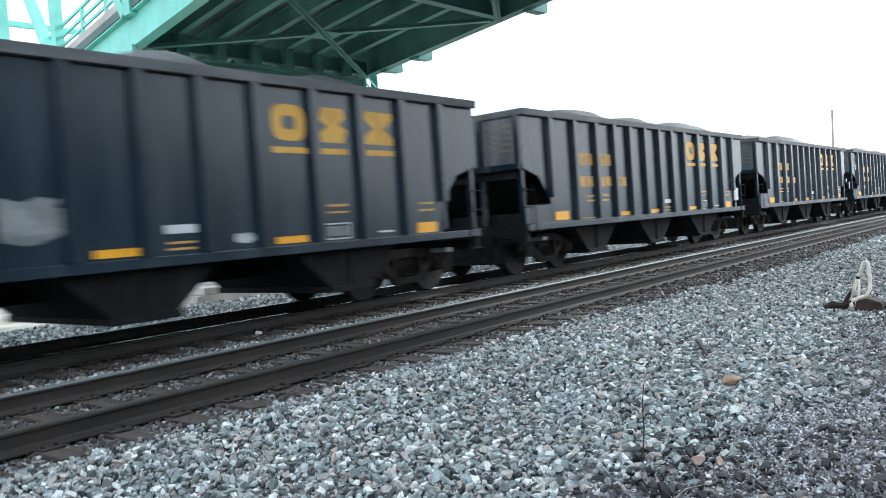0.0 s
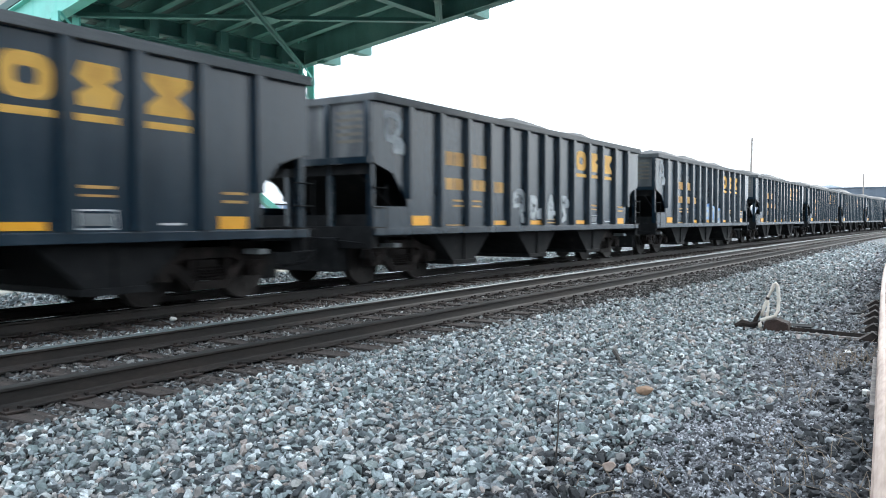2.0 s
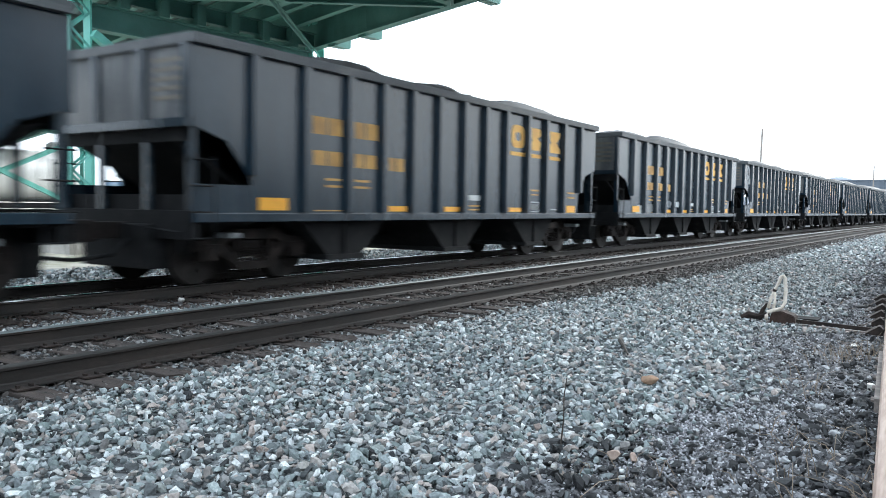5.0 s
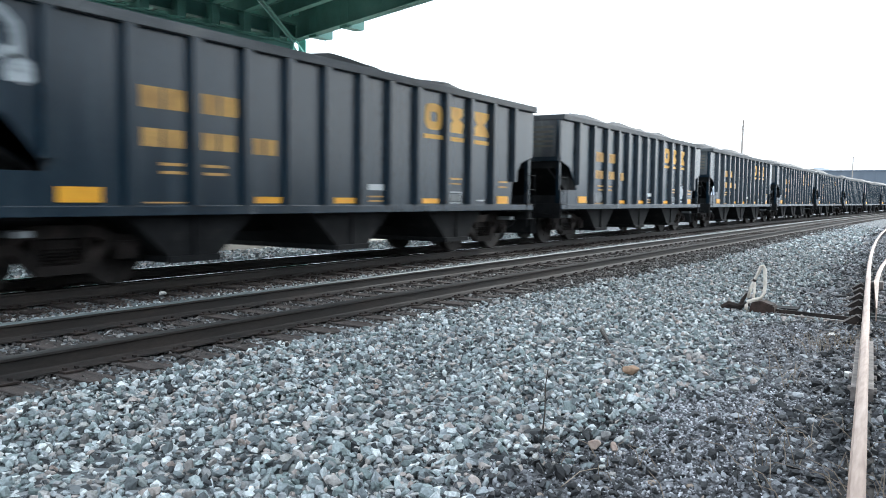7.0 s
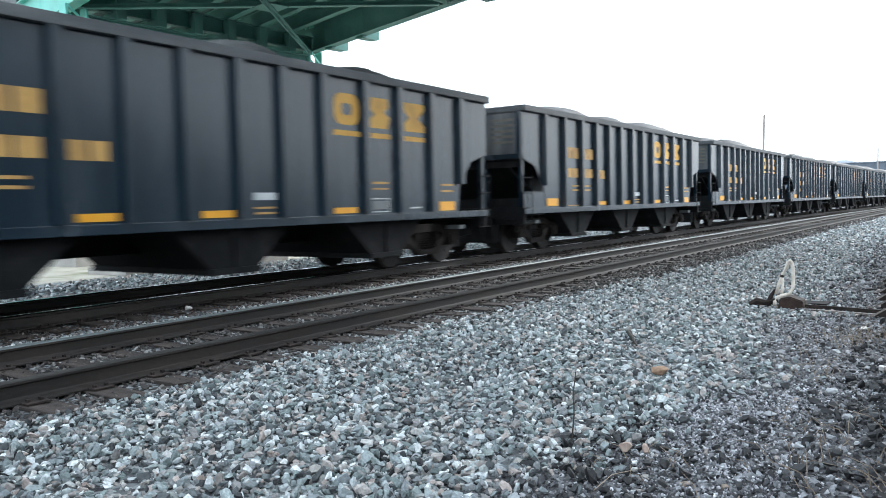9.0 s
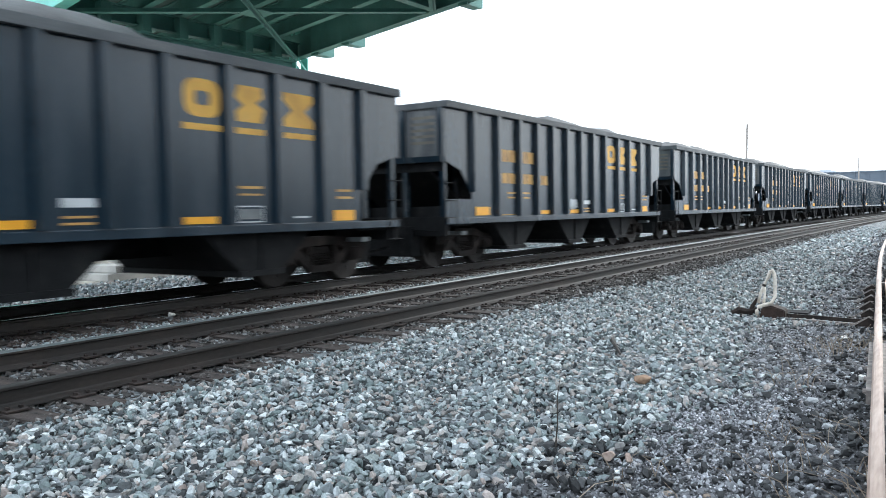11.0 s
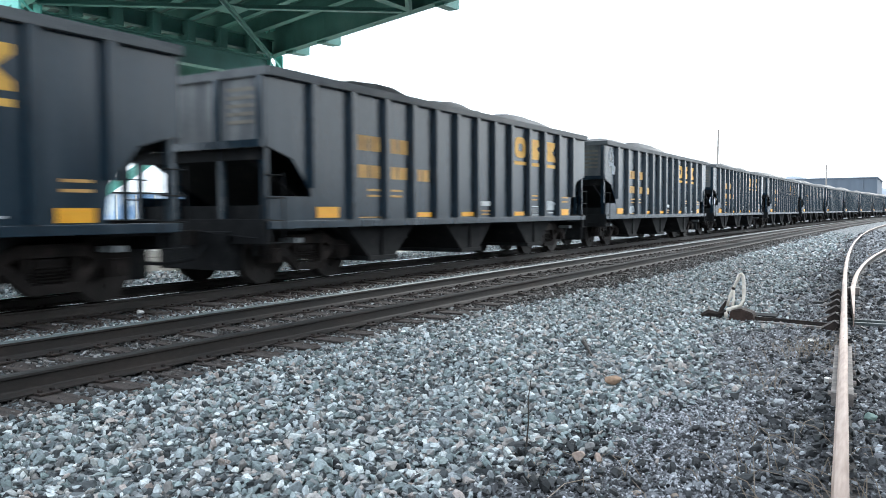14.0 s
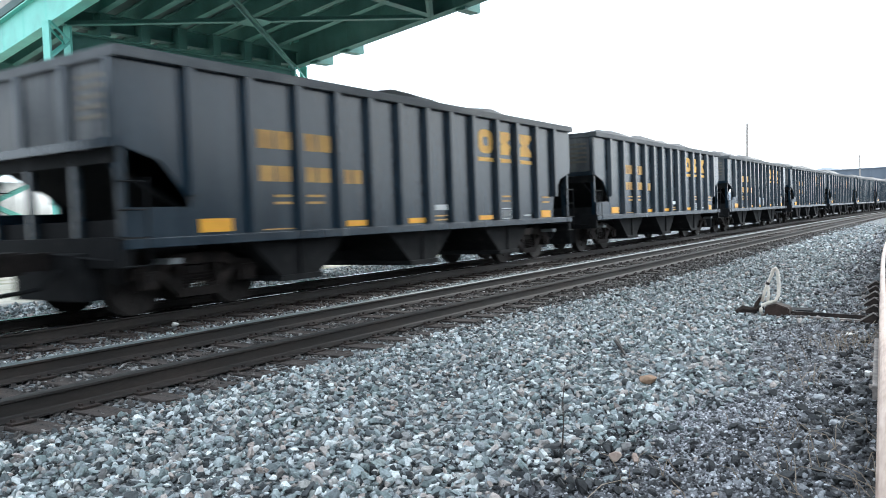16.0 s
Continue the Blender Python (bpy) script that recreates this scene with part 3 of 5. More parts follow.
def build_car():
    car = empty("hopper_car", label="dark blue-grey steel coal hopper car with yellow markings, loaded", category="hopper car", group="cars of the coal train")
    side = [(-BODY, TOP), (BODY, TOP), (BODY, 2.26), (6.25, 2.08), (5.80, 1.56), (5.72, SILL), (-5.72, SILL), (-5.80, 1.56), (-6.25, 2.08), (-BODY, 2.26)]
    for s in (1, -1):
        part("side_sheet", prism(bmesh.new(), side, "x", s * (HALF - 0.03), s * HALF), CAR, car)
        part("side_sill", boxes((*sorted((s * (HALF - 0.09), s * (HALF + 0.05))), -BODY, BODY, SILL - 0.03, SILL + 0.10, 0.008)), CAR, car)
    rib = prism(bmesh.new(), [(-0.085, 0), (-0.065, 0.105), (0.065, 0.105), (0.085, 0)], "y", 1.08, TOP)
    for v in rib.verts:
        v.co = Vector((v.co.z, v.co.x, v.co.y))
    bmesh.ops.recalc_face_normals(rib, faces=rib.faces[:])
    rib = data_of(rib, RIB, "rib")
    short = bpy.data.meshes.new("short_rib")
    bm = bmesh.new()
    bm.from_mesh(rib)
    for v in bm.verts:
        v.co.z = 1.62 + (v.co.z - 1.08) * (TOP - 1.62) / (TOP - 1.08)
    bm.to_mesh(short)
    bm.free()
    short.materials.append(RIB)
    for y in RIBS[1:-1]:
        for s in (1, -1):
            part("rib", short if abs(y) > 5.6 else rib, None, car, m=pose(s * HALF, y, 0, 0, 0, 0 if s > 0 else 180))
    bm = bmesh.new()
    for s in (1, -1):
        box(bm, *sorted((s * (HALF - 0.07), s * (HALF + 0.11))), -BODY - 0.06, BODY + 0.06, TOP - 0.05, TOP + 0.09, 0.012)
        box(bm, -HALF + 0.07, HALF - 0.07, *sorted((s * (BODY - 0.10), s * (BODY + 0.06))), TOP - 0.05, TOP + 0.09, 0.012)
    part("top_chord", bm, RIM, car, "dusty grey top chord")
    for s in (1, -1):
        bm = boxes((-HALF + 0.03, HALF - 0.03, *sorted((s * (BODY - 0.04), s * BODY)), 2.28, TOP))
        for x in (-1.52, -0.55, 0.55, 1.52):
            part("end_rib", boxes((x - 0.06, x + 0.06, *sorted((s * BODY, s * (BODY + 0.07))), 2.36, TOP - 0.05)), RIB, car)
        part("end_beam", boxes((-HALF + 0.03, HALF - 0.03, *sorted((s * BODY, s * (BODY + 0.09))), 2.24, 2.36)), RIB, car)
        part("end_sheet", bm, LIT_END, car, "dusty grey end sheet, paler as if lit")
        # Slope sheet and apron near-black so the end opening reads as shade.
        part("slope_sheet", prism(bmesh.new(), [(s * (BODY - 0.03), 2.06), (s * 4.4, 0.76), (s * 4.4, 0.84), (s * (BODY - 0.03), 2.14)], "x", -HALF + 0.42, HALF - 0.42), UNDER, car, "slope sheet coloured near-black for shade")
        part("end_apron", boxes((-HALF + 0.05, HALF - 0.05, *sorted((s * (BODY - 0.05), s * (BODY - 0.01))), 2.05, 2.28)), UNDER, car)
        bm = boxes((-HALF + 0.05, HALF - 0.05, *sorted((s * 5.7, s * BODY)), 0.90, 0.96), (-HALF, HALF, *sorted((s * (BODY - 0.12), s * (BODY + 0.02))), 0.70, 1.10, 0.008))
        part("end_platform", bm, UNDER, car)
        # Oversized dark draft block and rigging added to close the bright gap underneath.
        part("draft_sill", boxes((-0.8, 0.8, *sorted((s * 5.9, s * (BODY + 0.12))), 0.26, 0.90, 0.03)), UNDER, car, "wide dark block filling the gap at the draft gear")
        part("uncoupling_lever", tube(bmesh.new(), [(0.15, s * (BODY + 0.12), 0.90), (0.9, s * (BODY + 0.10), 0.84), (1.42, s * (BODY + 0.08), 0.80), (1.46, s * (BODY + 0.12), 0.52)], 0.016, 6), UNDER, car)
        part("brake_rigging", boxes((-0.95, 0.95, *sorted((s * 4.05, s * 4.25)), 0.30, 0.50, 0.02), (-0.3, 0.3, *sorted((s * 4.2, s * 6.2)), 0.34, 0.46, 0.02)), UNDER, car)
        for x in (-1.5, -0.55, 0.55, 1.5):
            part("end_post", boxes((x - 0.05, x + 0.05, *sorted((s * (BODY - 0.1), s * (BODY - 0.01))), 1.0, 2.3)), RIB, car)
        for x in (1, -1):
            bm = bmesh.new()
            yy = s * (BODY - 0.12)
            for k in range(4):
                tube(bm, [(x * (HALF + 0.05), yy - 0.22, 0.72 + k * 0.36), (x * (HALF + 0.05), yy + 0.22, 0.72 + k * 0.36)], 0.011, 6)
            for e in (-0.22, 0.22):
                tube(bm, [(x * (HALF + 0.05), yy + e, 0.5), (x * (HALF + 0.05), yy + e, 1.86)], 0.012, 6)
            part("ladder", bm, UNDER, car, "steel grab-iron ladder")
        bm = boxes((-0.12, 0.12, *sorted((s * BODY, s * (BODY + 0.55))), 0.68, 0.92, 0.02), (-0.2, 0.2, *sorted((s * (BODY + 0.52), s * (BODY + 0.87))), 0.64, 0.95, 0.05))
        part("coupler", bm, TRUCK, car, "cast knuckle coupler")
        bm = bmesh.new()
        tube(bm, [(0.32, s * (BODY + 0.05), 0.72), (0.34, s * (BODY + 0.4), 0.46), (0.2, s * (BODY + 0.86), 0.40)], 0.03, 6)
        part("air_hose", bm, UNDER, car, "black rubber air hose")
        part("brake_tag", boxes((1.16, 1.5, s * 6.0 - 0.10, s * 6.0 + 0.10, 0.70, 0.78, 0.01)), GREY_MARK, car, "pale grey bracket")
    for x in (1, -1):
        part("corner_plate", boxes((*sorted((x * (HALF - 0.035), x * (HALF - 0.005))), -BODY + 0.02, -5.74, 1.07, 1.47)), CAR, car)
    part("end_plate", boxes((-HALF + 0.04, HALF - 0.04, -BODY + 0.13, -BODY + 0.16, 0.97, 1.32)), UNDER, car)
    part("centre_sill", boxes((-0.18, 0.18, -BODY, BODY, 0.60, 0.96)), UNDER, car)
    for y in (-3.5, 0.0, 3.55):
        bm = prism(bmesh.new(), [(y - 1.2, 1.02), (y + 1.2, 1.02), (y + 0.44, 0.36), (y - 0.44, 0.36)], "x", -1.42, 1.42)
        box(bm, -1.46, 1.46, y - 0.48, y + 0.48, 0.28, 0.37, 0.01)
        for x in (-1.45, 1.43):
            box(bm, x, x + 0.03, y - 0.04, y + 0.04, 0.36, 0.98)
        part("hopper_chute", bm, UNDER, car, "steel discharge chute coloured near-black for shade")
    for s in (1, -1):
        truck = empty("truck", pose(0, s * 5.30, 0))
        truck.parent = car
        bm = boxes((-1.05, 1.05, -0.2, 0.2, 0.46, 0.64, 0.02), (-0.4, 0.4, -0.3, 0.3, 0.64, 0.72))
        part("bolster", bm, TRUCK, truck)
        for r in (0, 180):
            part("side_frame", FRAME_SIDE, None, truck, m=pose(0, 0, 0, 0, 0, r))
        for y in (-0.89, 0.89):
            part("wheelset", WHEELS, None, truck, m=pose(0, y, 0.457))
    # markings on the side that faces the near track
    cy, cz = -4.5 + BODY, 2.845
    ring = bmesh.new()
    n = 24
    loops = []
    for x, ry, rz in ((HALF - 0.001, 0.31, 0.265), (HALF + 0.005, 0.31, 0.265), (HALF + 0.005, 0.13, 0.10), (HALF - 0.001, 0.13, 0.10)):
        loops.append([ring.verts.new((x, cy + ry * math.copysign(abs(math.cos(a)) ** 0.6, math.cos(a)), cz + rz * math.copysign(abs(math.sin(a)) ** 0.6, math.sin(a)))) for a in [(k + 0.5) * math.tau / n for k in range(n)]])
    for q in range(4):
        for k in range(n):
            ring.faces.new((loops[q][k], loops[q][(k + 1) % n], loops[(q + 1) % 4][(k + 1) % n], loops[(q + 1) % 4][k]))
    bmesh.ops.recalc_face_normals(ring, faces=ring.faces[:])
    part("emblem_shape", ring, YELLOW, car, "yellow painted emblem shape")
    c = -3.62 + BODY
    bm = prism(bmesh.new(), [(c - 0.22, 3.11), (c + 0.24, 3.11), (c + 0.26, 2.96), (c + 0.12, 2.87), (c + 0.29, 2.78), (c + 0.22, 2.58), (c - 0.26, 2.58), (c - 0.28, 2.72), (c - 0.13, 2.82), (c - 0.29, 2.93)], "x", HALF - 0.001, HALF + 0.005)
    part("emblem_shape", bm, YELLOW, car, "yellow painted emblem shape")
    c = -2.6 + BODY
    bm = prism(bmesh.new(), [(c - 0.34, 3.11), (c - 0.34, 3.0), (c - 0.14, 2.84), (c - 0.34, 2.69), (c - 0.34, 2.58), (c + 0.34, 2.58), (c + 0.34, 2.69), (c + 0.14, 2.84), (c + 0.34, 3.0), (c + 0.34, 3.11)], "x", HALF - 0.001, HALF + 0.005)
    part("emblem_shape", bm, YELLOW, car, "yellow painted emblem shape")
    mark("emblem_bar", [(-4.84, -4.18, 2.40, 2.49), (-3.92, -3.34, 2.40, 2.49), (-2.95, -2.26, 2.40, 2.49)], YELLOW, car)
    mark("number_bar", [(-11.36, -11.03, 2.34, 2.62), (-10.98, -10.66, 2.34, 2.62), (-10.36, -10.07, 2.34, 2.62), (-10.02, -9.72, 2.34, 2.62),
                        (-11.34, -11.04, 1.84, 2.08), (-10.99, -10.68, 1.84, 2.08), (-10.38, -10.09, 1.84, 2.08), (-10.04, -9.75, 1.84, 2.08), (-9.43, -9.19, 1.83, 2.07), (-9.15, -8.92, 1.83, 2.07)], FADED, car)
    mark("data_line", [(-11.05, -10.68, 1.60, 1.64), (-11.05, -10.68, 1.49, 1.53), (-10.33, -9.92, 1.60, 1.64), (-10.33, -9.92, 1.49, 1.53), (-11.30, -10.66, 1.10, 1.12), (-1.72, -1.30, 1.58, 1.62), (-1.72, -1.30, 1.46, 1.50), (-3.88, -3.42, 1.60, 1.64), (-3.88, -3.42, 1.50, 1.53), (-6.6, -6.2, 1.21, 1.24), (-6.6, -6.2, 1.13, 1.16)], FADED, car)
    mark("reflector", [(-12.50, -11.92, 1.11, 1.30), (-9.37, -8.83, 1.10, 1.20), (-7.55, -7.00, 1.10, 1.20), (-4.88, -4.30, 1.10, 1.20), (-1.79, -1.27, 1.09, 1.27)], REFLECT, car, "orange reflective strip", 0.013)
    mark("stencil", [(-6.62, -6.17, 1.34, 1.45)], WHITE, car, "white stencilled panel")
    mark("data_box", [(-3.92, -3.40, 1.33, 1.35), (-3.92, -3.40, 1.10, 1.12), (-3.92, -3.90, 1.12, 1.33), (-3.42, -3.40, 1.12, 1.33), (-2.75, -2.40, 1.15, 1.18)], WHITE, car)
    mark("data_box", [(-3.88, -3.44, 1.15, 1.30)], GREY_MARK, car)
    for k in range(5):
        part("end_stencil", boxes((0.75, 1.35, -BODY - 0.006, -BODY + 0.001, 2.62 + k * 0.13, 2.68 + k * 0.13)), TAN_MARK, car, "faded tan stencil line")
    return car


TAGS = {  # sprayed paint on single cars: u0, u1, z0, z1, material
    0: [], 1: [(-8.75, -7.8, 1.3, 1.85, GREY_MARK), (-8.5, -7.95, 1.4, 1.72, TAG_WHITE), (-5.6, -5.25, 1.15, 1.3, TAG_WHITE)],
    4: [(-13.02, -12.72, 2.42, 2.72, GREY_MARK)],
    5: [(-7.72, -6.6, 1.05, 1.9, TAG_BLUE), (-7.05, -5.75, 1.07, 1.82, TAG_BLUE), (-6.15, -4.85, 1.06, 1.74, TAG_BLUE), (-5.4, -4.65, 1.05, 1.5, TAG_BLUE), (-13.02, -12.72, 2.42, 2.72, GREY_MARK)],
    8: [(-9.4, -8.75, 1.26, 1.52, TAG_WHITE), (-8.3, -7.85, 1.28, 1.5, TAG_WHITE), (-12.3, -11.65, 1.03, 1.35, TAG_WHITE), (-11.4, -10.6, 1.08, 1.4, GREY_MARK)],
    9: [(-13.02, -12.72, 2.42, 2.72, GREY_MARK)],
    10: [(-3.15, -2.3, 1.24, 1.78, TAG_WHITE), (-1.66, -1.3, 1.28, 1.41, GREY_MARK), (-11.45, -10.65, 1.12, 1.45, GREY_MARK)],
    14: [(-7.7, -7.0, 1.2, 1.5, TAG_WHITE)],
    17: [(-2.95, -2.25, 1.22, 1.5, TAG_WHITE)],
    18: [(-13.02, -12.72, 2.42, 2.72, GREY_MARK), (-11.4, -10.65, 1.12, 1.4, TAG_WHITE)],
    21: [(-7.6, -6.1, 1.1, 1.6, TAG_BLUE)],
}


OUTLINES = {  # sprayed outlines on single cars: u0, u1, z0, z1
    9: [(-13.4, -12.85, 2.62, 3.28), (-13.1, -12.74, 2.42, 2.75)],
    18: [(-13.4, -12.85, 2.62, 3.28), (-13.1, -12.74, 2.42, 2.75)],
    4: [(-13.4, -12.85, 2.62, 3.28), (-13.1, -12.74, 2.42, 2.75), (-8.55, -7.75, 1.45, 1.95), (-8.1, -7.7, 1.12, 1.6), (-7.6, -7.2, 1.2, 1.88), (-7.25, -6.8, 1.2, 1.5), (-6.6, -6.25, 1.15, 1.85), (-6.0, -5.3, 1.5, 1.85), (-5.95, -5.5, 1.1, 1.6)],
    5: [(-13.4, -12.85, 2.62, 3.28), (-13.1, -12.74, 2.42, 2.75), (-7.75, -6.85, 1.05, 1.75), (-6.9, -6.0, 1.06, 1.72), (-6.0, -4.95, 1.04, 1.66), (-7.4, -7.1, 1.3, 1.55), (-5.7, -5.3, 1.25, 1.5)],
    21: [(-7.6, -6.85, 1.1, 1.58), (-6.85, -6.1, 1.1, 1.55)],
}


def build_train():
    first = build_car()
    cars = [first] + [copy_thing(first, Matrix()) for _ in range(CARS - 1)]
    for i, car in enumerate(cars):
        part("coal_load", COALS[i % 5], None, car, "heaped black coal load")
        if i == 2:
            part("placard", boxes((HALF + 0.03, HALF + 0.05, BODY - 1.0, BODY - 0.62, 1.30, 1.70), (HALF + 0.02, HALF + 0.03, BODY - 0.83, BODY - 0.79, SILL + 0.05, 1.66)), WHITE, car, "white placard on a steel bracket")
        for k, (u0, u1, z0, z1) in enumerate(OUTLINES.get(i, ())):
            part("graffiti", bubble(bmesh.new(), u0 + BODY, u1 + BODY, z0, z1, i * 7 + k), TAG_WHITE, car, "sprayed white bubble outline")
        for k, (u0, u1, z0, z1, m) in enumerate(TAGS.get(i, ())):
            part("graffiti", blob(bmesh.new(), u0 + BODY, u1 + BODY, z0, z1, i * 9 + k), m, car, "sprayed graffiti patch")
    return cars


# the train's unsteady pull: metres ahead of an even speed, every half second
SLACK = (-0.26, -0.245, -0.135, -0.12, -0.075, 0.02, 0.055, 0.085, 0.11, 0.13, 0.15, 0.17, 0.187, 0.26, 0.235, 0.29, 0.24,
         0.245, -0.045, 0.05, 0.12, 0.15, 0.16, 0.167, -0.113, 0.145, 0.135, -0.22, 0.06, 0.0, -0.34, -0.09, -0.127)


def car_pose(i, t):
    y = FIRST_END + i * CAR_LENGTH - SPEED * t + SLACK[round(t * 2)] - BODY
    return pose(line_x(TRAIN_X, y), y, RAIL_Z, 0, 0, line_turn(y))


train = build_train()


# ---- the green road bridge ----
B0, ALONG, ACROSS = Vector((-20.4, 12.37, 7.0)), Vector((0.989, -0.152, 0.069)), Vector((0.057, 0.998, 0.0))
B_WIDE = 8.95


def bp(s, w, h):
    return B0 + ALONG * s + ACROSS * w + Vector((0, 0, h))


def build_bridge():
    top = empty("road_bridge", label="green painted steel girder road bridge over the railway", category="bridge")
    s0, s1 = -58.0, 46.0
    bm = bmesh.new()
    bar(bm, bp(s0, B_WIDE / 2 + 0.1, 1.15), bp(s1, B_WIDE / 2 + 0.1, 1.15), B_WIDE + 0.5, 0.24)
    part("deck", bm, DECK, top, "concrete deck slab coloured dark for shade and soot")
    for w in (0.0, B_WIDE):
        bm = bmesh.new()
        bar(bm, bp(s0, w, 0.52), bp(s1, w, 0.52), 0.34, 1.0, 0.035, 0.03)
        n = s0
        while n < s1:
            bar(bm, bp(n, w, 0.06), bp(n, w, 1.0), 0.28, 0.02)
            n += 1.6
        part("girder", bm, GREEN_SHADE if w else GREEN, top, "green plate girder")
        bm = bmesh.new()
        bar(bm, bp(s0, w + (0.05 if w else -0.05), 1.40), bp(s1, w + (0.05 if w else -0.05), 1.40), 0.22, 0.28)
        part("kerb", bm, CONCRETE, top)
        n = -44.1
        post = bmesh.new()
        bar(post, (0, 0, 0), (0, 0, 1.0), 0.10, 0.10)
        post = data_of(post, GREEN, "railing_post")
        while n < 14:
            part("railing_post", post, None, top, m=Matrix.Translation(bp(n, w, 1.5)))
            n += 2.1
        for h in (1.85, 2.15, 2.5):
            bm = bmesh.new()
            bar(bm, bp(s0, w, h), bp(s1, w, h), 0.07, 0.09)
            part("railing_bar", bm, GREEN, top)
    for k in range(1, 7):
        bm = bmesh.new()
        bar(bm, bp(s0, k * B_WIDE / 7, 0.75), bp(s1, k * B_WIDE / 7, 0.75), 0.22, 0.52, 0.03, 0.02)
        part("stringer", bm, GREEN_SHADE, top)
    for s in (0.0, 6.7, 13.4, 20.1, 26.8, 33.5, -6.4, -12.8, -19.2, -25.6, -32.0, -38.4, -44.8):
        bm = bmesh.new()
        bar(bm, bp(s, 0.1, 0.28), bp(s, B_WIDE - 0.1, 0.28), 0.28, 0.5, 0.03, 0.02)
        part("floor_beam", bm, GREEN_SHADE, top)
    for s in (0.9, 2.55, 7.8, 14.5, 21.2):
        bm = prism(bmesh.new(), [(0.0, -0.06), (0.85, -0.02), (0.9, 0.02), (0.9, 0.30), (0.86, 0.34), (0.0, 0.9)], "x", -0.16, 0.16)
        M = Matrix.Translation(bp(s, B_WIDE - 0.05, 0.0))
        part("bracket", bm, GREEN_SHADE, top, "deck bracket outside the girder", M)
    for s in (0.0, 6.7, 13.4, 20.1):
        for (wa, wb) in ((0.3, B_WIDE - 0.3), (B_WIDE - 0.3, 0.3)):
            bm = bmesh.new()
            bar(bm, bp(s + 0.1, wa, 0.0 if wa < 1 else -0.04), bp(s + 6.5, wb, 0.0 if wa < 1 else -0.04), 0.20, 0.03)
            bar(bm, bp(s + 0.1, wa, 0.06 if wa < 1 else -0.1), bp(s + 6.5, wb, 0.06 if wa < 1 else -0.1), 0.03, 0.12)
            part("lateral_brace", bm, GREEN_SHADE, top)
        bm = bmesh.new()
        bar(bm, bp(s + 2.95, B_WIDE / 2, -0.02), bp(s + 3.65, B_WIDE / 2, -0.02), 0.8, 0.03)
        part("gusset_plate", bm, GREEN_SHADE, top)
    for s in (0.0, -19.2, -38.4):
        build_pier(top, s)
    build_truss(top)


def build_pier(top, s):
    """Two laced columns on footings, a cap and cross braces."""
    for w in (0.05, B_WIDE - 0.05):
        foot = bp(s, w, 0)
        col = empty("column")
        col.parent = top
        for e in (-0.3, 0.3):
            bm = boxes((foot.x - 0.16, foot.x + 0.16, foot.y + e - 0.03, foot.y + e + 0.03, 0.40, foot.z + 0.05))
            part("flange", bm, GREEN, col)
        for dx in (-0.14, 0.14):
            z, k = 0.8, 0
            while z < foot.z - 0.4:
                a = -0.28 if k % 2 else 0.28
                part("lacing_bar", bar(bmesh.new(), (foot.x + dx, foot.y + a, z), (foot.x + dx, foot.y - a, z + 0.48), 0.015, 0.07), GREEN, col)
                z += 0.48
                k += 1
        bm = boxes((foot.x - 0.75, foot.x + 0.75, foot.y - 0.75, foot.y + 0.75, -0.3, 0.40, 0.03))
        part("footing", bm, CONCRETE, col, "pale concrete footing")
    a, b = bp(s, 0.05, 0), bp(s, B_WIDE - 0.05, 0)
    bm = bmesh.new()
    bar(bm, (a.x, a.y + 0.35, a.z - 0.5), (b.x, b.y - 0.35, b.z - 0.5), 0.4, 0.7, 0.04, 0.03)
    part("pier_cap", bm, GREEN_SHADE, top)
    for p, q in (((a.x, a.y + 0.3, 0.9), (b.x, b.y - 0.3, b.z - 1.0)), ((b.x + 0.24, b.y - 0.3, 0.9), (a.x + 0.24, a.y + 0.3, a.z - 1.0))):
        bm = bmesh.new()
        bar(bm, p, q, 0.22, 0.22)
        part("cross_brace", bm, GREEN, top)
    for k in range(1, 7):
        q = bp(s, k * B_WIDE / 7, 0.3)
        part("bearing", boxes((q.x - 0.3, q.x + 0.3, q.y - 0.16, q.y + 0.16, q.z - 0.45, q.z + 0.18, 0.02)), GREEN_SHADE, top)


def build_truss(top):
    """The span beyond the pier carries a truss on either side."""
    high = 9.0
    for w in (-0.12, B_WIDE + 0.12):
        for k in range(8):
            s = -6.4 * k
            bm = bmesh.new()
            bar(bm, bp(s, w, 0.9), bp(s, w, high), 0.34, 0.30)
            part("truss_post", bm, GREEN, top)
            if k < 7:
                bm = bmesh.new()
                bar(bm, bp(s - 0.25, w, 1.0), bp(s - 6.2, w, high), 0.30, 0.34)
                part("truss_diagonal", bm, GREEN, top)
        bm = bmesh.new()
        bar(bm, bp(0.2, w, high), bp(-45, w, high), 0.4, 0.4)
        part("top_chord", bm, GREEN, top)
    for k in range(8):
        bm = bmesh.new()
        bar(bm, bp(-6.4 * k, 0.1, high), bp(-6.4 * k, B_WIDE - 0.1, high), 0.25, 0.3)
        part("sway_strut", bm, GREEN, top)


build_bridge()


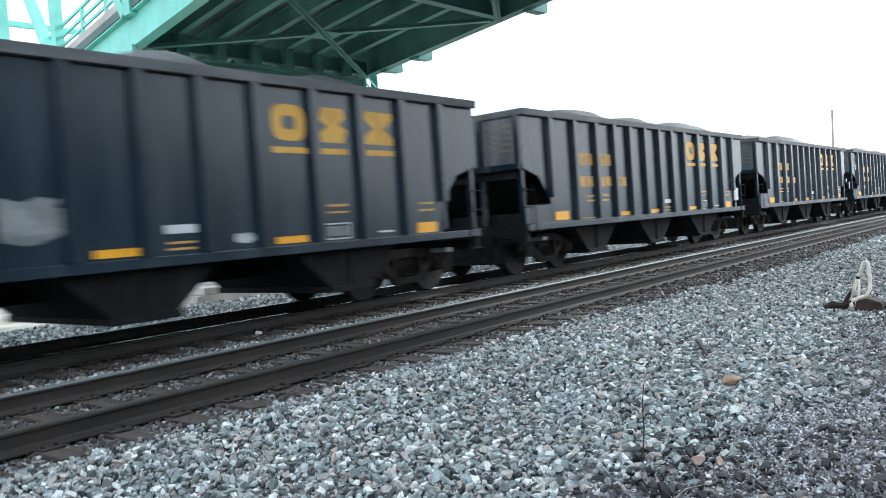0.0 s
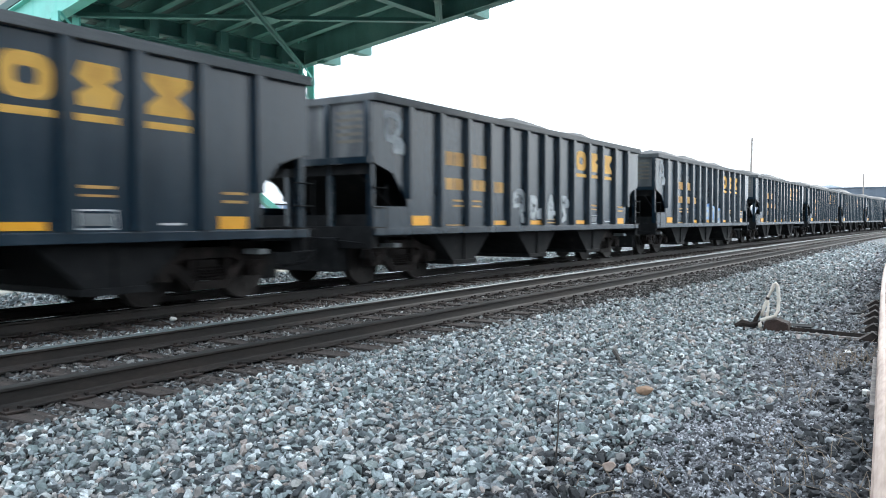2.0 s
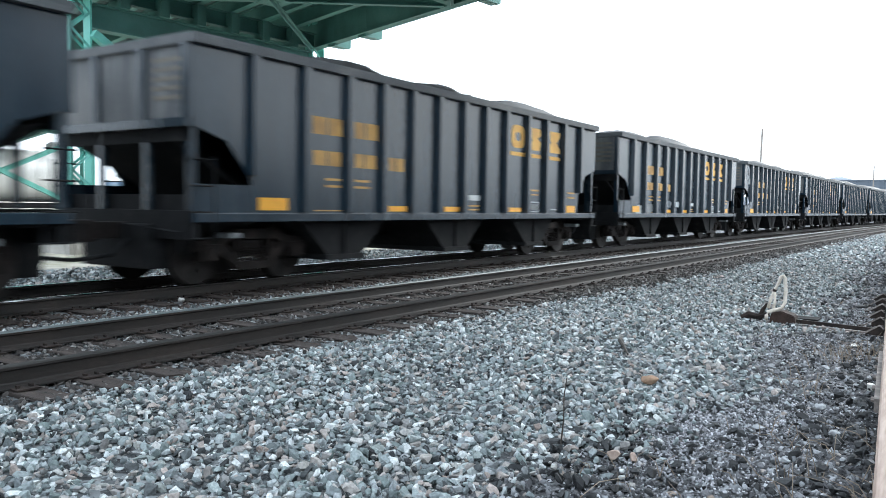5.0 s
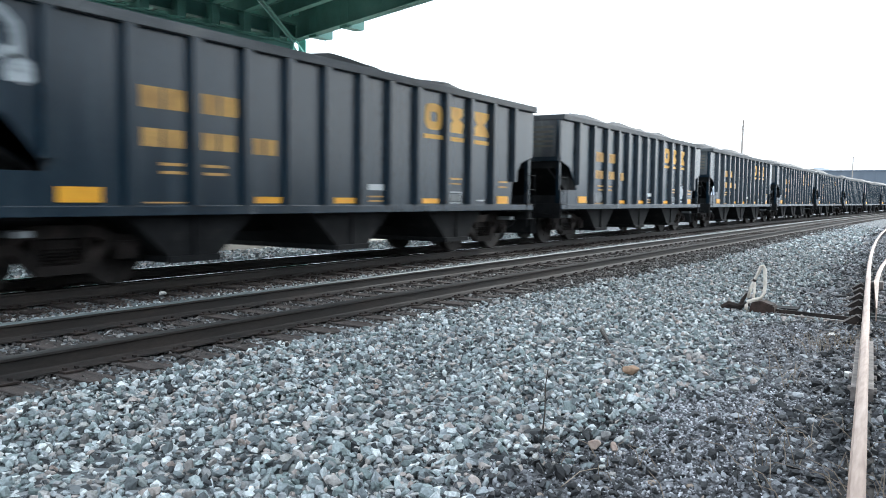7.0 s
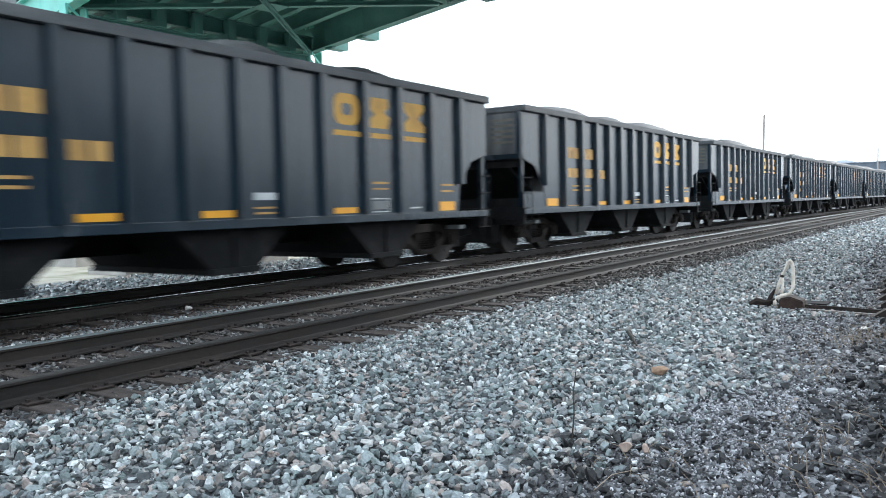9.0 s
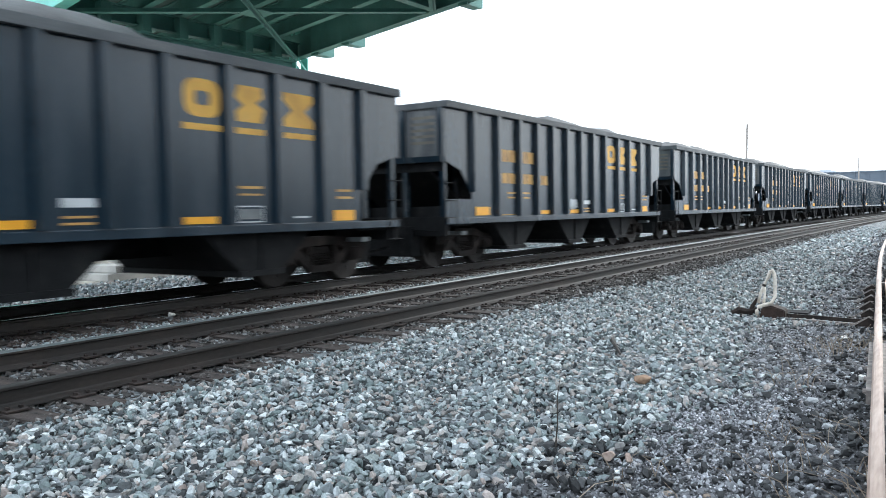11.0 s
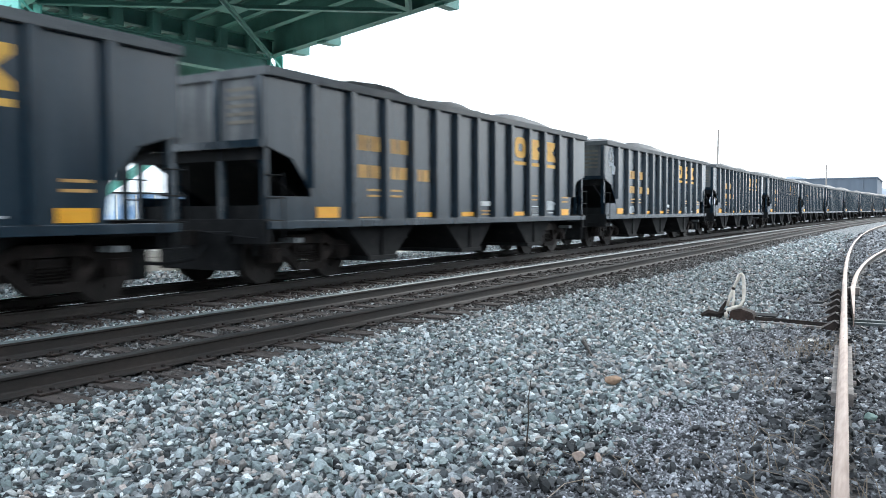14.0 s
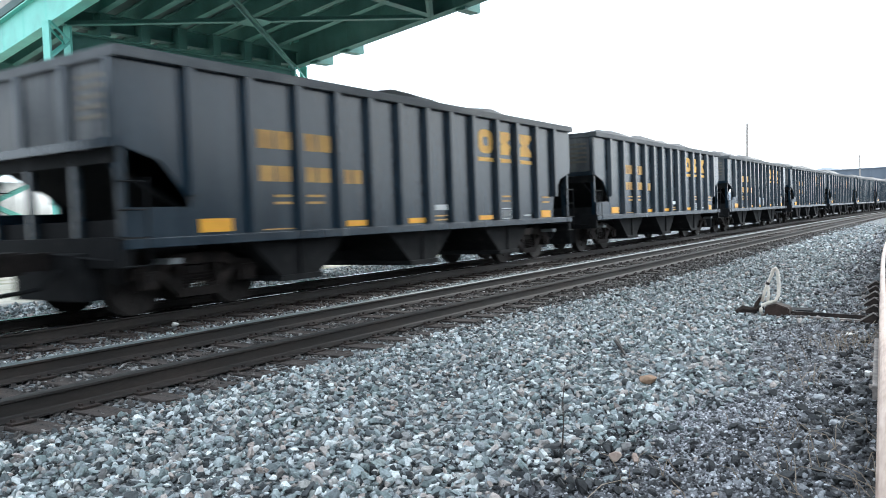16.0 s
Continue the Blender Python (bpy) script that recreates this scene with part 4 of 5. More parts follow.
# ---- spur rail, points and switch stand ----
def build_spur():
    top = empty("spur_track", label="dusty spur rails of a turnout in dark cinders", category="track", kind="structure")

    def sx(y):
        return 0.005 - 0.067 * y + 0.0008 * max(0, y - 15) ** 2
    ys = [-30, -10, 0, 3, 6, 9, 12, 15, 18, 21, 25, 30, 36, 44, 54, 66, 80]
    part("rail", sweep_rail([(sx(y), y, -0.04) for y in ys]), [RAIL_SIDE, SPUR_TOP], top, "dusty rail with a worn tan head")

    def s2(y):
        return sx(y) + 0.10 + 0.0043 * max(0, y - 12) ** 1.9
    ys = [14.4, 15, 16.5, 18, 20, 22, 25, 28, 32, 38]
    part("point_rail", sweep_rail([(s2(y), y, -0.042) for y in ys]), [RAIL_SIDE, SPUR_TOP], top, "point rail")
    bm = prism(bmesh.new(), [(s2(10.6) + 0.0, 10.6), (s2(10.6) + 0.012, 10.6), (s2(14.4) + 0.036, 14.4), (s2(14.4) - 0.036, 14.4)], "z", -0.02, 0.138)
    part("point_tip", bm, SPUR_TOP, top, "planed tapered tip of the point rail")
    part("point_block", boxes((s2(14.4) - 0.09, s2(14.4) + 0.10, 14.35, 14.5, 0.0, 0.12, 0.01)), DUSTY, top)
    for ry0 in (10.75, 11.05):
        bm = bar(bmesh.new(), (sx(ry0) + 0.03, ry0, 0.0), (sx(ry0) + 1.5, ry0 + 0.03, 0.0), 0.05, 0.03)
        part("tie_rod", bm, RAIL_DULL, top, "steel rod joining the point rails")
    part("rail", sweep_rail([(sx(y) + GAUGE + 0.07, y, -0.04) for y in (-30, -10, 0, 5, 10, 15, 20)] + [(-0.17, 25, -0.04), (-0.37, 29, -0.04), (-0.61, 34, -0.04), (-0.86, 40, -0.04), (-1.0, 46, -0.04), (-1.0, 54, -0.04)]), [RAIL_SIDE, SPUR_TOP], top, "dusty rail with a worn tan head")
    for s in (-1, 1):
        bm = bmesh.new()
        bar(bm, (sx(6.2) + s * 0.055, 6.2, 0.03), (sx(8.4) + s * 0.055, 8.4, 0.03), 0.035, 0.10)
        for k in range(5):
            y = 6.4 + k * 0.45
            disc(bm, (y, 0.03), 0.022, sx(y) + s * 0.055 - 0.04, sx(y) + s * 0.055 + 0.04, 8)
        part("joint_bar", bm, DUSTY, top, "dusty bolted joint bar")
    for k in range(6):
        y = 10.2 + k * 0.82
        bm = prism(bmesh.new(), [(sx(y) - 0.26, -0.03), (sx(y) - 0.05, -0.03), (sx(y) - 0.05, 0.09), (sx(y) - 0.09, 0.09)], "y", y - 0.05, y + 0.05)
        box(bm, sx(y) - 0.34, sx(y) - 0.05, y - 0.08, y + 0.08, -0.035, -0.018)
        brace = part("rail_brace", bm, IRON, top, "rusty rail brace")
        # Thin pale bars along the front edges of the brace.
        bm = bar(bmesh.new(), (sx(y) - 0.27, y - 0.05, -0.015), (sx(y) - 0.09, y - 0.05, 0.10), 0.012, 0.014)
        bar(bm, (sx(y) - 0.095, y - 0.05, 0.10), (sx(y) - 0.04, y - 0.05, 0.06), 0.012, 0.014)
        part("worn_edge", bm, DUSTY, brace, "pale brace edge")
    rng = random.Random(5)
    y = -2.0
    while y < 36:
        part("tie", TIES[rng.randrange(6)], None, top, m=pose(sx(y) + 0.75, y, -0.06 + rng.uniform(-0.012, 0.004), 0, 0, 3.5 + rng.uniform(-1.5, 1.5)))
        y += 0.6 + rng.uniform(-0.05, 0.05)


build_spur()


def build_stand():
    top = empty("switch_stand", pose(-1.99, 10.44, -0.03), label="rusty low switch stand with a cream looped hose", category="switch stand")
    part("base_plate", boxes((-0.30, 0.34, -0.10, 0.14, 0.0, 0.03, 0.008)), UNDER, top)
    bm = prism(bmesh.new(), [(0.0, 0.02), (0.30, 0.02), (0.29, 0.13), (0.14, 0.18), (0.02, 0.15)], "y", -0.12, 0.12)
    bmesh.ops.bevel(bm, geom=bm.edges[:], offset=0.012, segments=2, affect="EDGES")
    part("gear_box", bm, HOUSING, top, "brown rusty cast housing")
    bm = bmesh.new()
    tube(bm, [(-0.36, -0.02, 0.05), (-0.27, 0.02, 0.09), (-0.16, 0.0, 0.08), (-0.02, 0.0, 0.12)], [0.028, 0.05, 0.035, 0.03], 8)
    tube(bm, [(-0.14, 0.0, 0.04), (-0.10, 0.01, 0.17), (-0.05, 0.01, 0.25)], [0.035, 0.026, 0.02], 8)
    part("crank", bm, IRON, top)
    for x, y in ((-0.24, -0.07), (-0.24, 0.10), (0.33, -0.07), (0.33, 0.10)):
        part("bolt", tube(bmesh.new(), [(x, y, 0.03), (x, y, 0.06)], 0.018, 6), IRON, top)
    bm = bmesh.new()
    tube(bm, [(-0.03, -0.05, 0.20), (0.0, -0.03, 0.33), (0.03, 0.0, 0.42), (0.075, 0.02, 0.53), (0.10, 0.02, 0.60), (0.125, 0.02, 0.61), (0.145, 0.02, 0.58), (0.16, 0.01, 0.42), (0.155, 0.0, 0.28), (0.13, -0.06, 0.21), (0.06, -0.11, 0.19), (-0.02, -0.12, 0.16), (-0.03, -0.13, 0.12), (-0.03, -0.13, 0.06)], 0.022, 8)
    part("hose_loop", bm, LOOP, top, "cream hose bent into a loop", smooth=True)
    bm = bmesh.new()
    tube(bm, [(0.035, 0.0, 0.42), (0.045, -0.03, 0.3), (0.04, -0.07, 0.20)], 0.016, 8)
    part("hose_end", bm, LOOP, top, smooth=True)
    part("hose_clamp", tube(bmesh.new(), [(0.028, -0.005, 0.405), (0.036, 0.0, 0.435)], 0.024, 8), IRON, top)
    part("throw_rod", bar(bmesh.new(), (0.30, 0.0, 0.06), (1.27, -0.14, 0.05), 0.035, 0.045), IRON, top, "dark steel throw rod")
    part("lock_rod", bar(bmesh.new(), (0.30, -0.10, 0.03), (1.27, -0.26, 0.025), 0.04, 0.02), DUSTY, top, "dusty flat lock rod")
    part("side_plate", boxes((0.20, 0.48, 0.42, 0.72, 0.02, 0.045, 0.01)), UNDER, top)


build_stand()


# ---- beyond the railway ----
def build_pole(x, y, h, r, lean):
    bm = tube(bmesh.new(), [(0, 0, -0.5), (0, 0, h * 0.5), (0, 0, h)], [r, r * 0.85, r * 0.7], 10)
    ob = part("utility_pole", bm, POLE, None, m=pose(x, y, 0, 0, lean, 0))
    tagged(ob, "plain weathered grey wooden utility pole", "pole", group="poles beside the line")


build_pole(-29.45, 140, 15.2, 0.21, 1.3)
build_pole(-22.0, 250, 14.4, 0.22, 0.0)


def build_hill():
    bm = bmesh.new()
    cols = []
    for i in range(110):
        x = -240 + i * 6
        h = 16 + 22 * math.exp(-((x + 112) / 30) ** 2) + 10 * math.exp(-((x + 40) / 22) ** 2) + 1.5 * noise.noise((x * 0.02, 0, 3)) + 0.8 * noise.noise((x * 0.2, 0, 3))
        cols.append([bm.verts.new((x, 900 + d, max(-0.5, h * k))) for d, k in ((-22, -0.1), (-12, 0.45), (-4, 0.85), (4, 1.0), (60, 1.0), (90, -0.1))])
    for A, C in zip(cols, cols[1:]):
        for k in range(5):
            bm.faces.new((A[k], C[k], C[k + 1], A[k + 1]))
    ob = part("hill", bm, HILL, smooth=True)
    tagged(ob, "wooded ridge tinted haze-blue, closing the distance", "hill", kind="structure")


build_hill()


def build_shade_bank():
    """An added bank, never in view, that darkens what the near cars reflect."""
    bm = bmesh.new()
    cols = []
    for i in range(72):
        y = -76 + i * 2
        fade = min(1.0, max(0.0, (64 - y) / 44))
        h = (10.5 + 3 * noise.noise((y * 0.06, 2, 0)) + 1.6 * noise.noise((y * 0.5, 4, 0))) * fade
        x0 = 19 + 2 * noise.noise((y * 0.08, 7, 0))
        cols.append([bm.verts.new((x0 + d + 0.8 * noise.noise((y * 0.6, d, 1)), y, -0.4 + h * k)) for d, k in ((0, 0.0), (1.5, 0.25), (3.5, 0.55), (5, 0.8), (8, 1.0), (40, 1.05), (44, 0.0))])
    for A, C in zip(cols, cols[1:]):
        for k in range(6):
            bm.faces.new((A[k], A[k + 1], C[k + 1], C[k]))
    bmesh.ops.recalc_face_normals(bm, faces=bm.faces[:])
    ob = part("bank", bm, SHADE_BANK)
    tagged(ob, "added unseen dark bank that darkens reflections in the near cars", "bank", kind="structure")


build_shade_bank()


def build_shed():
    top = empty("warehouse", pose(-14.7, 400, 0), label="long flat-roofed warehouse in the distance, tinted haze blue-grey", category="warehouse")
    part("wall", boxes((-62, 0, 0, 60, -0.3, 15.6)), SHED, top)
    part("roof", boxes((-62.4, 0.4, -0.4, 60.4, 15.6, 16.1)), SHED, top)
    for k in range(12):
        part("pilaster", boxes((-61 + k * 5.5, -60.4 + k * 5.5, -0.25, 0, -0.3, 15.6)), SHED, top)


build_shed()


def build_tank_car(m):
    top = empty("tank_car", m, label="white parked tank car with a dome on a far siding", category="tank car", group="parked tank cars")
    bm = bmesh.new()
    n = 28
    rings = []
    for y, k in ((-6.6, 0.25), (-6.5, 0.6), (-6.2, 0.9), (-5.8, 1.0), (5.8, 1.0), (6.2, 0.9), (6.5, 0.6), (6.6, 0.25)):
        rings.append([bm.verts.new((1.45 * k * math.cos(a * math.tau / n), y, 2.75 + 1.45 * k * math.sin(a * math.tau / n))) for a in range(n)])
    for A, C in zip(rings, rings[1:]):
        for a in range(n):
            bm.faces.new((A[a], A[(a + 1) % n], C[(a + 1) % n], C[a]))
    bm.faces.new(rings[0][::-1])
    bm.faces.new(rings[-1])
    bmesh.ops.recalc_face_normals(bm, faces=bm.faces[:])
    part("tank", bm, TANK, top, smooth=True)
    bm = tube(bmesh.new(), [(0, 5.3, 4.0), (0, 5.3, 4.6), (0, 5.3, 4.75)], [0.6, 0.6, 0.4], 18)
    part("dome", bm, TANK, top)
    part("frame", boxes((-1.3, 1.3, -7.0, 7.0, 0.95, 1.25, 0.02)), UNDER, top)
    for y in (-5.2, 5.2):
        bm = boxes((-1.1, 1.1, y - 1.1, y + 1.1, 0.5, 0.85, 0.03))
        for d in (-0.85, 0.85):
            disc(bm, (y + d, 0.46), 0.46, -0.85, 0.85, 20)
        part("truck", bm, TRUCK, top)
    return top


tank = build_tank_car(pose(-44, 20.2, 0))
copy_thing(tank, pose(-44, 5.2, 0))


def build_gondola(m):
    top = empty("gondola_car", m, label="low parked freight car with blue and white sprayed sides", category="freight car", group="parked freight cars")
    bm = boxes((-1.5, -1.42, -7.5, 7.5, 1.0, 2.6), (1.42, 1.5, -7.5, 7.5, 1.0, 2.6), (-1.42, 1.42, -7.5, -7.42, 1.0, 2.6), (-1.42, 1.42, 7.42, 7.5, 1.0, 2.6), (-1.42, 1.42, -7.42, 7.42, 1.0, 1.1))
    part("body", bm, TANK_BLUE, top)
    for k in range(11):
        part("rib", boxes((1.5, 1.57, -7.2 + k * 1.44 - 0.05, -7.2 + k * 1.44 + 0.05, 1.0, 2.55)), TANK, top)
    part("rim", boxes((1.40, 1.6, -7.55, 7.55, 2.6, 2.72), (-1.6, -1.40, -7.55, 7.55, 2.6, 2.72)), UNDER, top)
    for y in (-5.6, 5.6):
        bm = boxes((-1.1, 1.1, y - 1.1, y + 1.1, 0.5, 1.0, 0.03))
        for d in (-0.85, 0.85):
            disc(bm, (y + d, 0.46), 0.46, -0.85, 0.85, 20)
        part("truck", bm, TRUCK, top)
    return top


gon = build_gondola(pose(-44, 37.0, 0))
copy_thing(gon, pose(-44, 53.2, 0))


def build_shrub(x, y, h, seed):
    """A small dark evergreen: a forked trunk and a ragged crown of leaf sprays."""
    rng = random.Random(seed)
    top = empty("shrub", pose(x, y, -0.04), label="dark green evergreen shrub beside the bridge pier", category="shrub", group="shrubs by the bridge")
    bm = tube(bmesh.new(), [(0, 0, -0.1), (0.05, 0, h * 0.3), (0.0, 0.05, h * 0.6), (0.03, 0, h * 0.92)], [0.10, 0.08, 0.05, 0.015], 8)
    for k in range(9):
        z, a = h * (0.25 + 0.07 * k), rng.uniform(0, math.tau)
        r = h * 0.28 * (1.1 - 0.1 * k)
        tube(bm, [(0, 0, z), (r * 0.6 * math.cos(a), r * 0.6 * math.sin(a), z + 0.15), (r * math.cos(a), r * math.sin(a), z + 0.22)], [0.03, 0.02, 0.008], 5)
    part("trunk", bm, POLE, top)
    bm = bmesh.new()
    for _ in range(1500):
        z = rng.uniform(0.12, 1.0)
        r = h * 0.34 * (1.05 - z) ** 0.7 * rng.uniform(0.35, 1.0) * (0.8 + 0.4 * noise.noise((z * 4, seed, 0)))
        a = rng.uniform(0, math.tau)
        c = Vector((r * math.cos(a), r * math.sin(a), z * h))
        d1 = Vector((rng.gauss(0, 1), rng.gauss(0, 1), rng.gauss(0, 0.6))).normalized() * rng.uniform(0.07, 0.16)
        d2 = d1.orthogonal().normalized() * rng.uniform(0.03, 0.07)
        bm.faces.new([bm.verts.new(c + v) for v in (-d1, d2, d1, -d2)])
    part("crown", bm, LEAF, top)


for sx0, sy0, sh0, sd0 in ((-31.0, 12.6, 4.6, 1), (-33.5, 13.6, 4.2, 2), (-29.0, 10.6, 4.0, 3), (-35.5, 12.2, 4.4, 4)):
    build_shrub(sx0, sy0, sh0, sd0)


def build_blocks():
    top = empty("block_stack", pose(-16.4, 13.0, -0.03, 0, 0, 2), label="long low stack of pale concrete slabs beyond the tracks", category="concrete blocks")
    for k, (w, d, z, dx) in enumerate(((2.6, 0.7, 0.0, 0), (2.35, 0.60, 0.17, 0.04), (1.6, 0.64, 0.34, -0.05))):
        part("slab", boxes((dx - d, dx + d, -w, w, z, z + 0.16, 0.015)), CONCRETE, top)


build_blocks()


# ---- loose stones ----
def rock(seed):
    """A blunt broken stone: the hull of points spread evenly and jittered over a squarish ball."""
    rng = np.random.RandomState(seed)
    n = 13
    k = np.arange(n) + 0.5
    z, a = 1 - 2 * k / n, k * 2.399963
    p = np.stack([np.sqrt(1 - z * z) * np.cos(a), np.sqrt(1 - z * z) * np.sin(a), z], -1) + rng.normal(0, 0.36, (n, 3))
    p /= (np.abs(p) ** 2.6).sum(1)[:, None] ** (1 / 2.6)
    p *= rng.uniform(0.70, 1.08, n)[:, None] * (rng.uniform(1.0, 1.4), rng.uniform(0.75, 1.0), rng.uniform(0.45, 0.75))
    bm = bmesh.new()
    for q in p:
        bm.verts.new(q)
    bmesh.ops.convex_hull(bm, input=bm.verts[:])
    bmesh.ops.delete(bm, geom=[v for v in bm.verts if not v.link_faces], context="VERTS")
    bmesh.ops.triangulate(bm, faces=bm.faces[:])
    bmesh.ops.recalc_face_normals(bm, faces=bm.faces[:])
    bm.verts.index_update()
    v = np.array([q.co[:] for q in bm.verts])
    f = np.array([[q.index for q in t.verts] for t in bm.faces])
    bm.free()
    return v, f


ROCKS = [rock(k) for k in range(30)]


def stones(name, pts, sizes, material, label, seed):
    """Angular crushed stones at pts (n x 3), one mesh."""
    rng = np.random.RandomState(seed)
    n = len(pts)
    kind = rng.randint(0, len(ROCKS), n)
    cos, tris, base = [], [], 0
    for r, (V, F) in enumerate(ROCKS):
        at = np.nonzero(kind == r)[0]
        m, k = len(at), len(V)
        if not m:
            continue
        q = rng.normal(size=(m, 4)) * (1, 0.38, 0.38, 1)  # mostly lying flat
        q /= np.linalg.norm(q, axis=1)[:, None]
        w, x, y, z = q.T
        R = np.stack([1 - 2 * (y * y + z * z), 2 * (x * y - z * w), 2 * (x * z + y * w), 2 * (x * y + z * w), 1 - 2 * (x * x + z * z), 2 * (y * z - x * w), 2 * (x * z - y * w), 2 * (y * z + x * w), 1 - 2 * (x * x + y * y)], -1).reshape(m, 3, 3)
        co = np.einsum("nij,kj->nki", R, V) * sizes[at][:, None, None] * rng.uniform(0.85, 1.15, (m, 1, 3)) + pts[at][:, None]
        cos.append(co.reshape(-1, 3))
        tris.append((F[None] + (base + np.arange(m) * k)[:, None, None]).reshape(-1, 3))
        base += m * k
    co, F = np.concatenate(cos), np.concatenate(tris)
    me = bpy.data.meshes.new(name)
    nf = len(F)
    me.vertices.add(len(co))
    me.vertices.foreach_set("co", co.ravel())
    me.loops.add(nf * 3)
    me.loops.foreach_set("vertex_index", F.ravel().astype(np.int32))
    me.polygons.add(nf)
    me.polygons.foreach_set("loop_start", np.arange(0, nf * 3, 3, dtype=np.int32))
    me.update(calc_edges=True)
    me.shade_flat()
    me.materials.append(material)
    ob = new(name, me)
    tagged(ob, label, "gravel", kind="stuff")
    return ob


def scatter(x0, x1, y0, y1, step, seed, bend=False):
    rng = np.random.RandomState(seed)
    gx, gy = np.meshgrid(np.arange(x0, x1, step), np.arange(y0, y1, step))
    p = np.stack([gx.ravel(), gy.ravel()], -1) + rng.uniform(-0.5, 0.5, (gx.size, 2)) * step
    if bend:
        p[:, 0] += [line_x(0, y) for y in p[:, 1]]
    p = p[p[:, 1] > -p[:, 0] * 0.30]
    return p, rng


def dirt_edge(y):
    return -1.62 + 0.22 * np.sin(y * 1.3) + 0.15 * np.sin(y * 3.1 + 1) - 0.045 * np.maximum(0, y - 9)


def lay():
    rows = ((1.2, 7.0, 0.034, 0.014, 0.033), (7.0, 14.0, 0.038, 0.016, 0.034), (14.0, 24.0, 0.050, 0.024, 0.038), (24.0, 52.0, 0.090, 0.042, 0.062))
    for k, (y0, y1, step, lo, hi) in enumerate(rows):
        p, rng = scatter(-5.40, -0.6, y0, y1, step, 10 + k, True)
        p = p[p[:, 0] < dirt_edge(p[:, 1]) + rng.normal(0, 0.20, len(p))]
        s = rng.uniform(lo, hi, len(p)) * rng.choice([0.75, 1.0, 1.0, 1.35], len(p))
        z = rng.uniform(-0.045, 0.014, len(p)) + 0.025 * np.sin(p[:, 0] * 2.1 + p[:, 1]) * np.cos(p[:, 1] * 1.4)
        shoulder = p[:, 0] - 0.5 * BEND * np.maximum(0, p[:, 1] - BEND_Y) ** 2
        z = np.where(shoulder < -5.2, rng.uniform(-0.062, -0.030, len(p)) + 0.026 * (p[:, 1] > 11), z)
        s = np.where(shoulder < -5.2, np.minimum(s, 0.03), s)
        sooty = shoulder < -5.22 + 0.055 * np.minimum(12, np.maximum(0, p[:, 1] - 6)) + rng.normal(0, 0.10, len(p))
        q = np.c_[p, z]
        stones("ballast_stones", q[~sooty], s[~sooty], STONE, "loose blue-grey crushed ballast stones", 30 + k)
        stones("sooty_stones", q[sooty], s[sooty], DIRTY, "coal-blackened ballast stones along the tie ends", 40 + k)
    for k, (y0, y1, step, lo, hi) in enumerate(((1.8, 13.0, 0.036, 0.007, 0.021), (13.0, 34.0, 0.075, 0.018, 0.036), (34.0, 60.0, 0.14, 0.04, 0.065))):
        p, rng = scatter(-2.6, 1.6, y0, y1, step, 50 + k)
        p = p[p[:, 0] > dirt_edge(p[:, 1]) - 0.15 + rng.normal(0, 0.22, len(p))]
        s = rng.uniform(lo, hi, len(p)) * rng.choice([0.8, 1.0, 1.0, 1.0, 1.0, 1.0, 1.4, 1.4, 1.9], len(p))
        stones("cinder_stones", np.c_[p, rng.uniform(-0.04, -0.018, len(p))], s, CINDER, "small dark cinders and dirty gravel by the spur", 60 + k)
    rng = np.random.RandomState(91)
    heaps = ((-1.35, 4.95, 0.20, 0.36, 2600), (-1.10, 5.8, 0.25, 0.45, 1500), (-1.15, 4.1, 0.28, 0.35, 1500), (-1.35, 8.6, 0.3, 0.8, 900))
    p = np.concatenate([rng.normal((cx, cy), (wx, wy), (n, 2)) for cx, cy, wx, wy, n in heaps])
    stones("stone_chips", np.c_[p, rng.uniform(-0.022, -0.008, len(p))], rng.uniform(0.005, 0.012, len(p)), CHIP, "fine pale stone chips spilt on the cinders", 92)
    heaps = ((-1.78, 4.42, 0.10, 0.16, 34), (-1.92, 4.15, 0.06, 0.05, 12), (-1.25, 4.3, 0.25, 0.4, 34), (-0.9, 4.9, 0.35, 0.9, 70), (-0.45, 6.0, 0.2, 1.4, 170), (-1.55, 3.75, 0.16, 0.25, 40), (-1.66, 4.3, 0.07, 0.12, 16), (-1.2, 3.3, 0.3, 0.3, 50), (-0.7, 9.2, 0.25, 1.2, 60), (0.3, 6.5, 0.2, 2.0, 90))
    p = np.concatenate([rng.normal((cx, cy), (wx, wy), (n, 2)) for cx, cy, wx, wy, n in heaps])
    stones("coal_lumps", np.c_[p, rng.uniform(-0.018, 0.012, len(p))], rng.uniform(0.014, 0.040, len(p)), LUMP, "black coal lumps fallen on the ballast edge and cinders", 93)
    strips = ((-7.95, -5.4, 1.6, 30, 0.055, 0.018, 0.032, -0.05, -0.014, DIRTY), (-8.45, -7.95, 2.4, 40, 0.042, 0.018, 0.034, -0.04, 0.020, STONE), (-11.7, -8.40, 2.8, 34, 0.065, 0.018, 0.032, -0.055, -0.022, BROWN), (-15.3, -11.6, 4, 34, 0.10, 0.035, 0.055, -0.05, 0.0, STONE))
    for k, (x0, x1, y0, y1, step, lo, hi, zl, zh, m) in enumerate(strips):
        p, rng = scatter(x0, x1, y0, y1, step, 70 + k, True)
        stones("track_ballast", np.c_[p, rng.uniform(zl, zh, len(p))], rng.uniform(lo, hi, len(p)), m, "oily dark ballast between the ties" if m in (DIRTY, BROWN) else "pale crushed ballast beside the tracks", 80 + k)


lay()


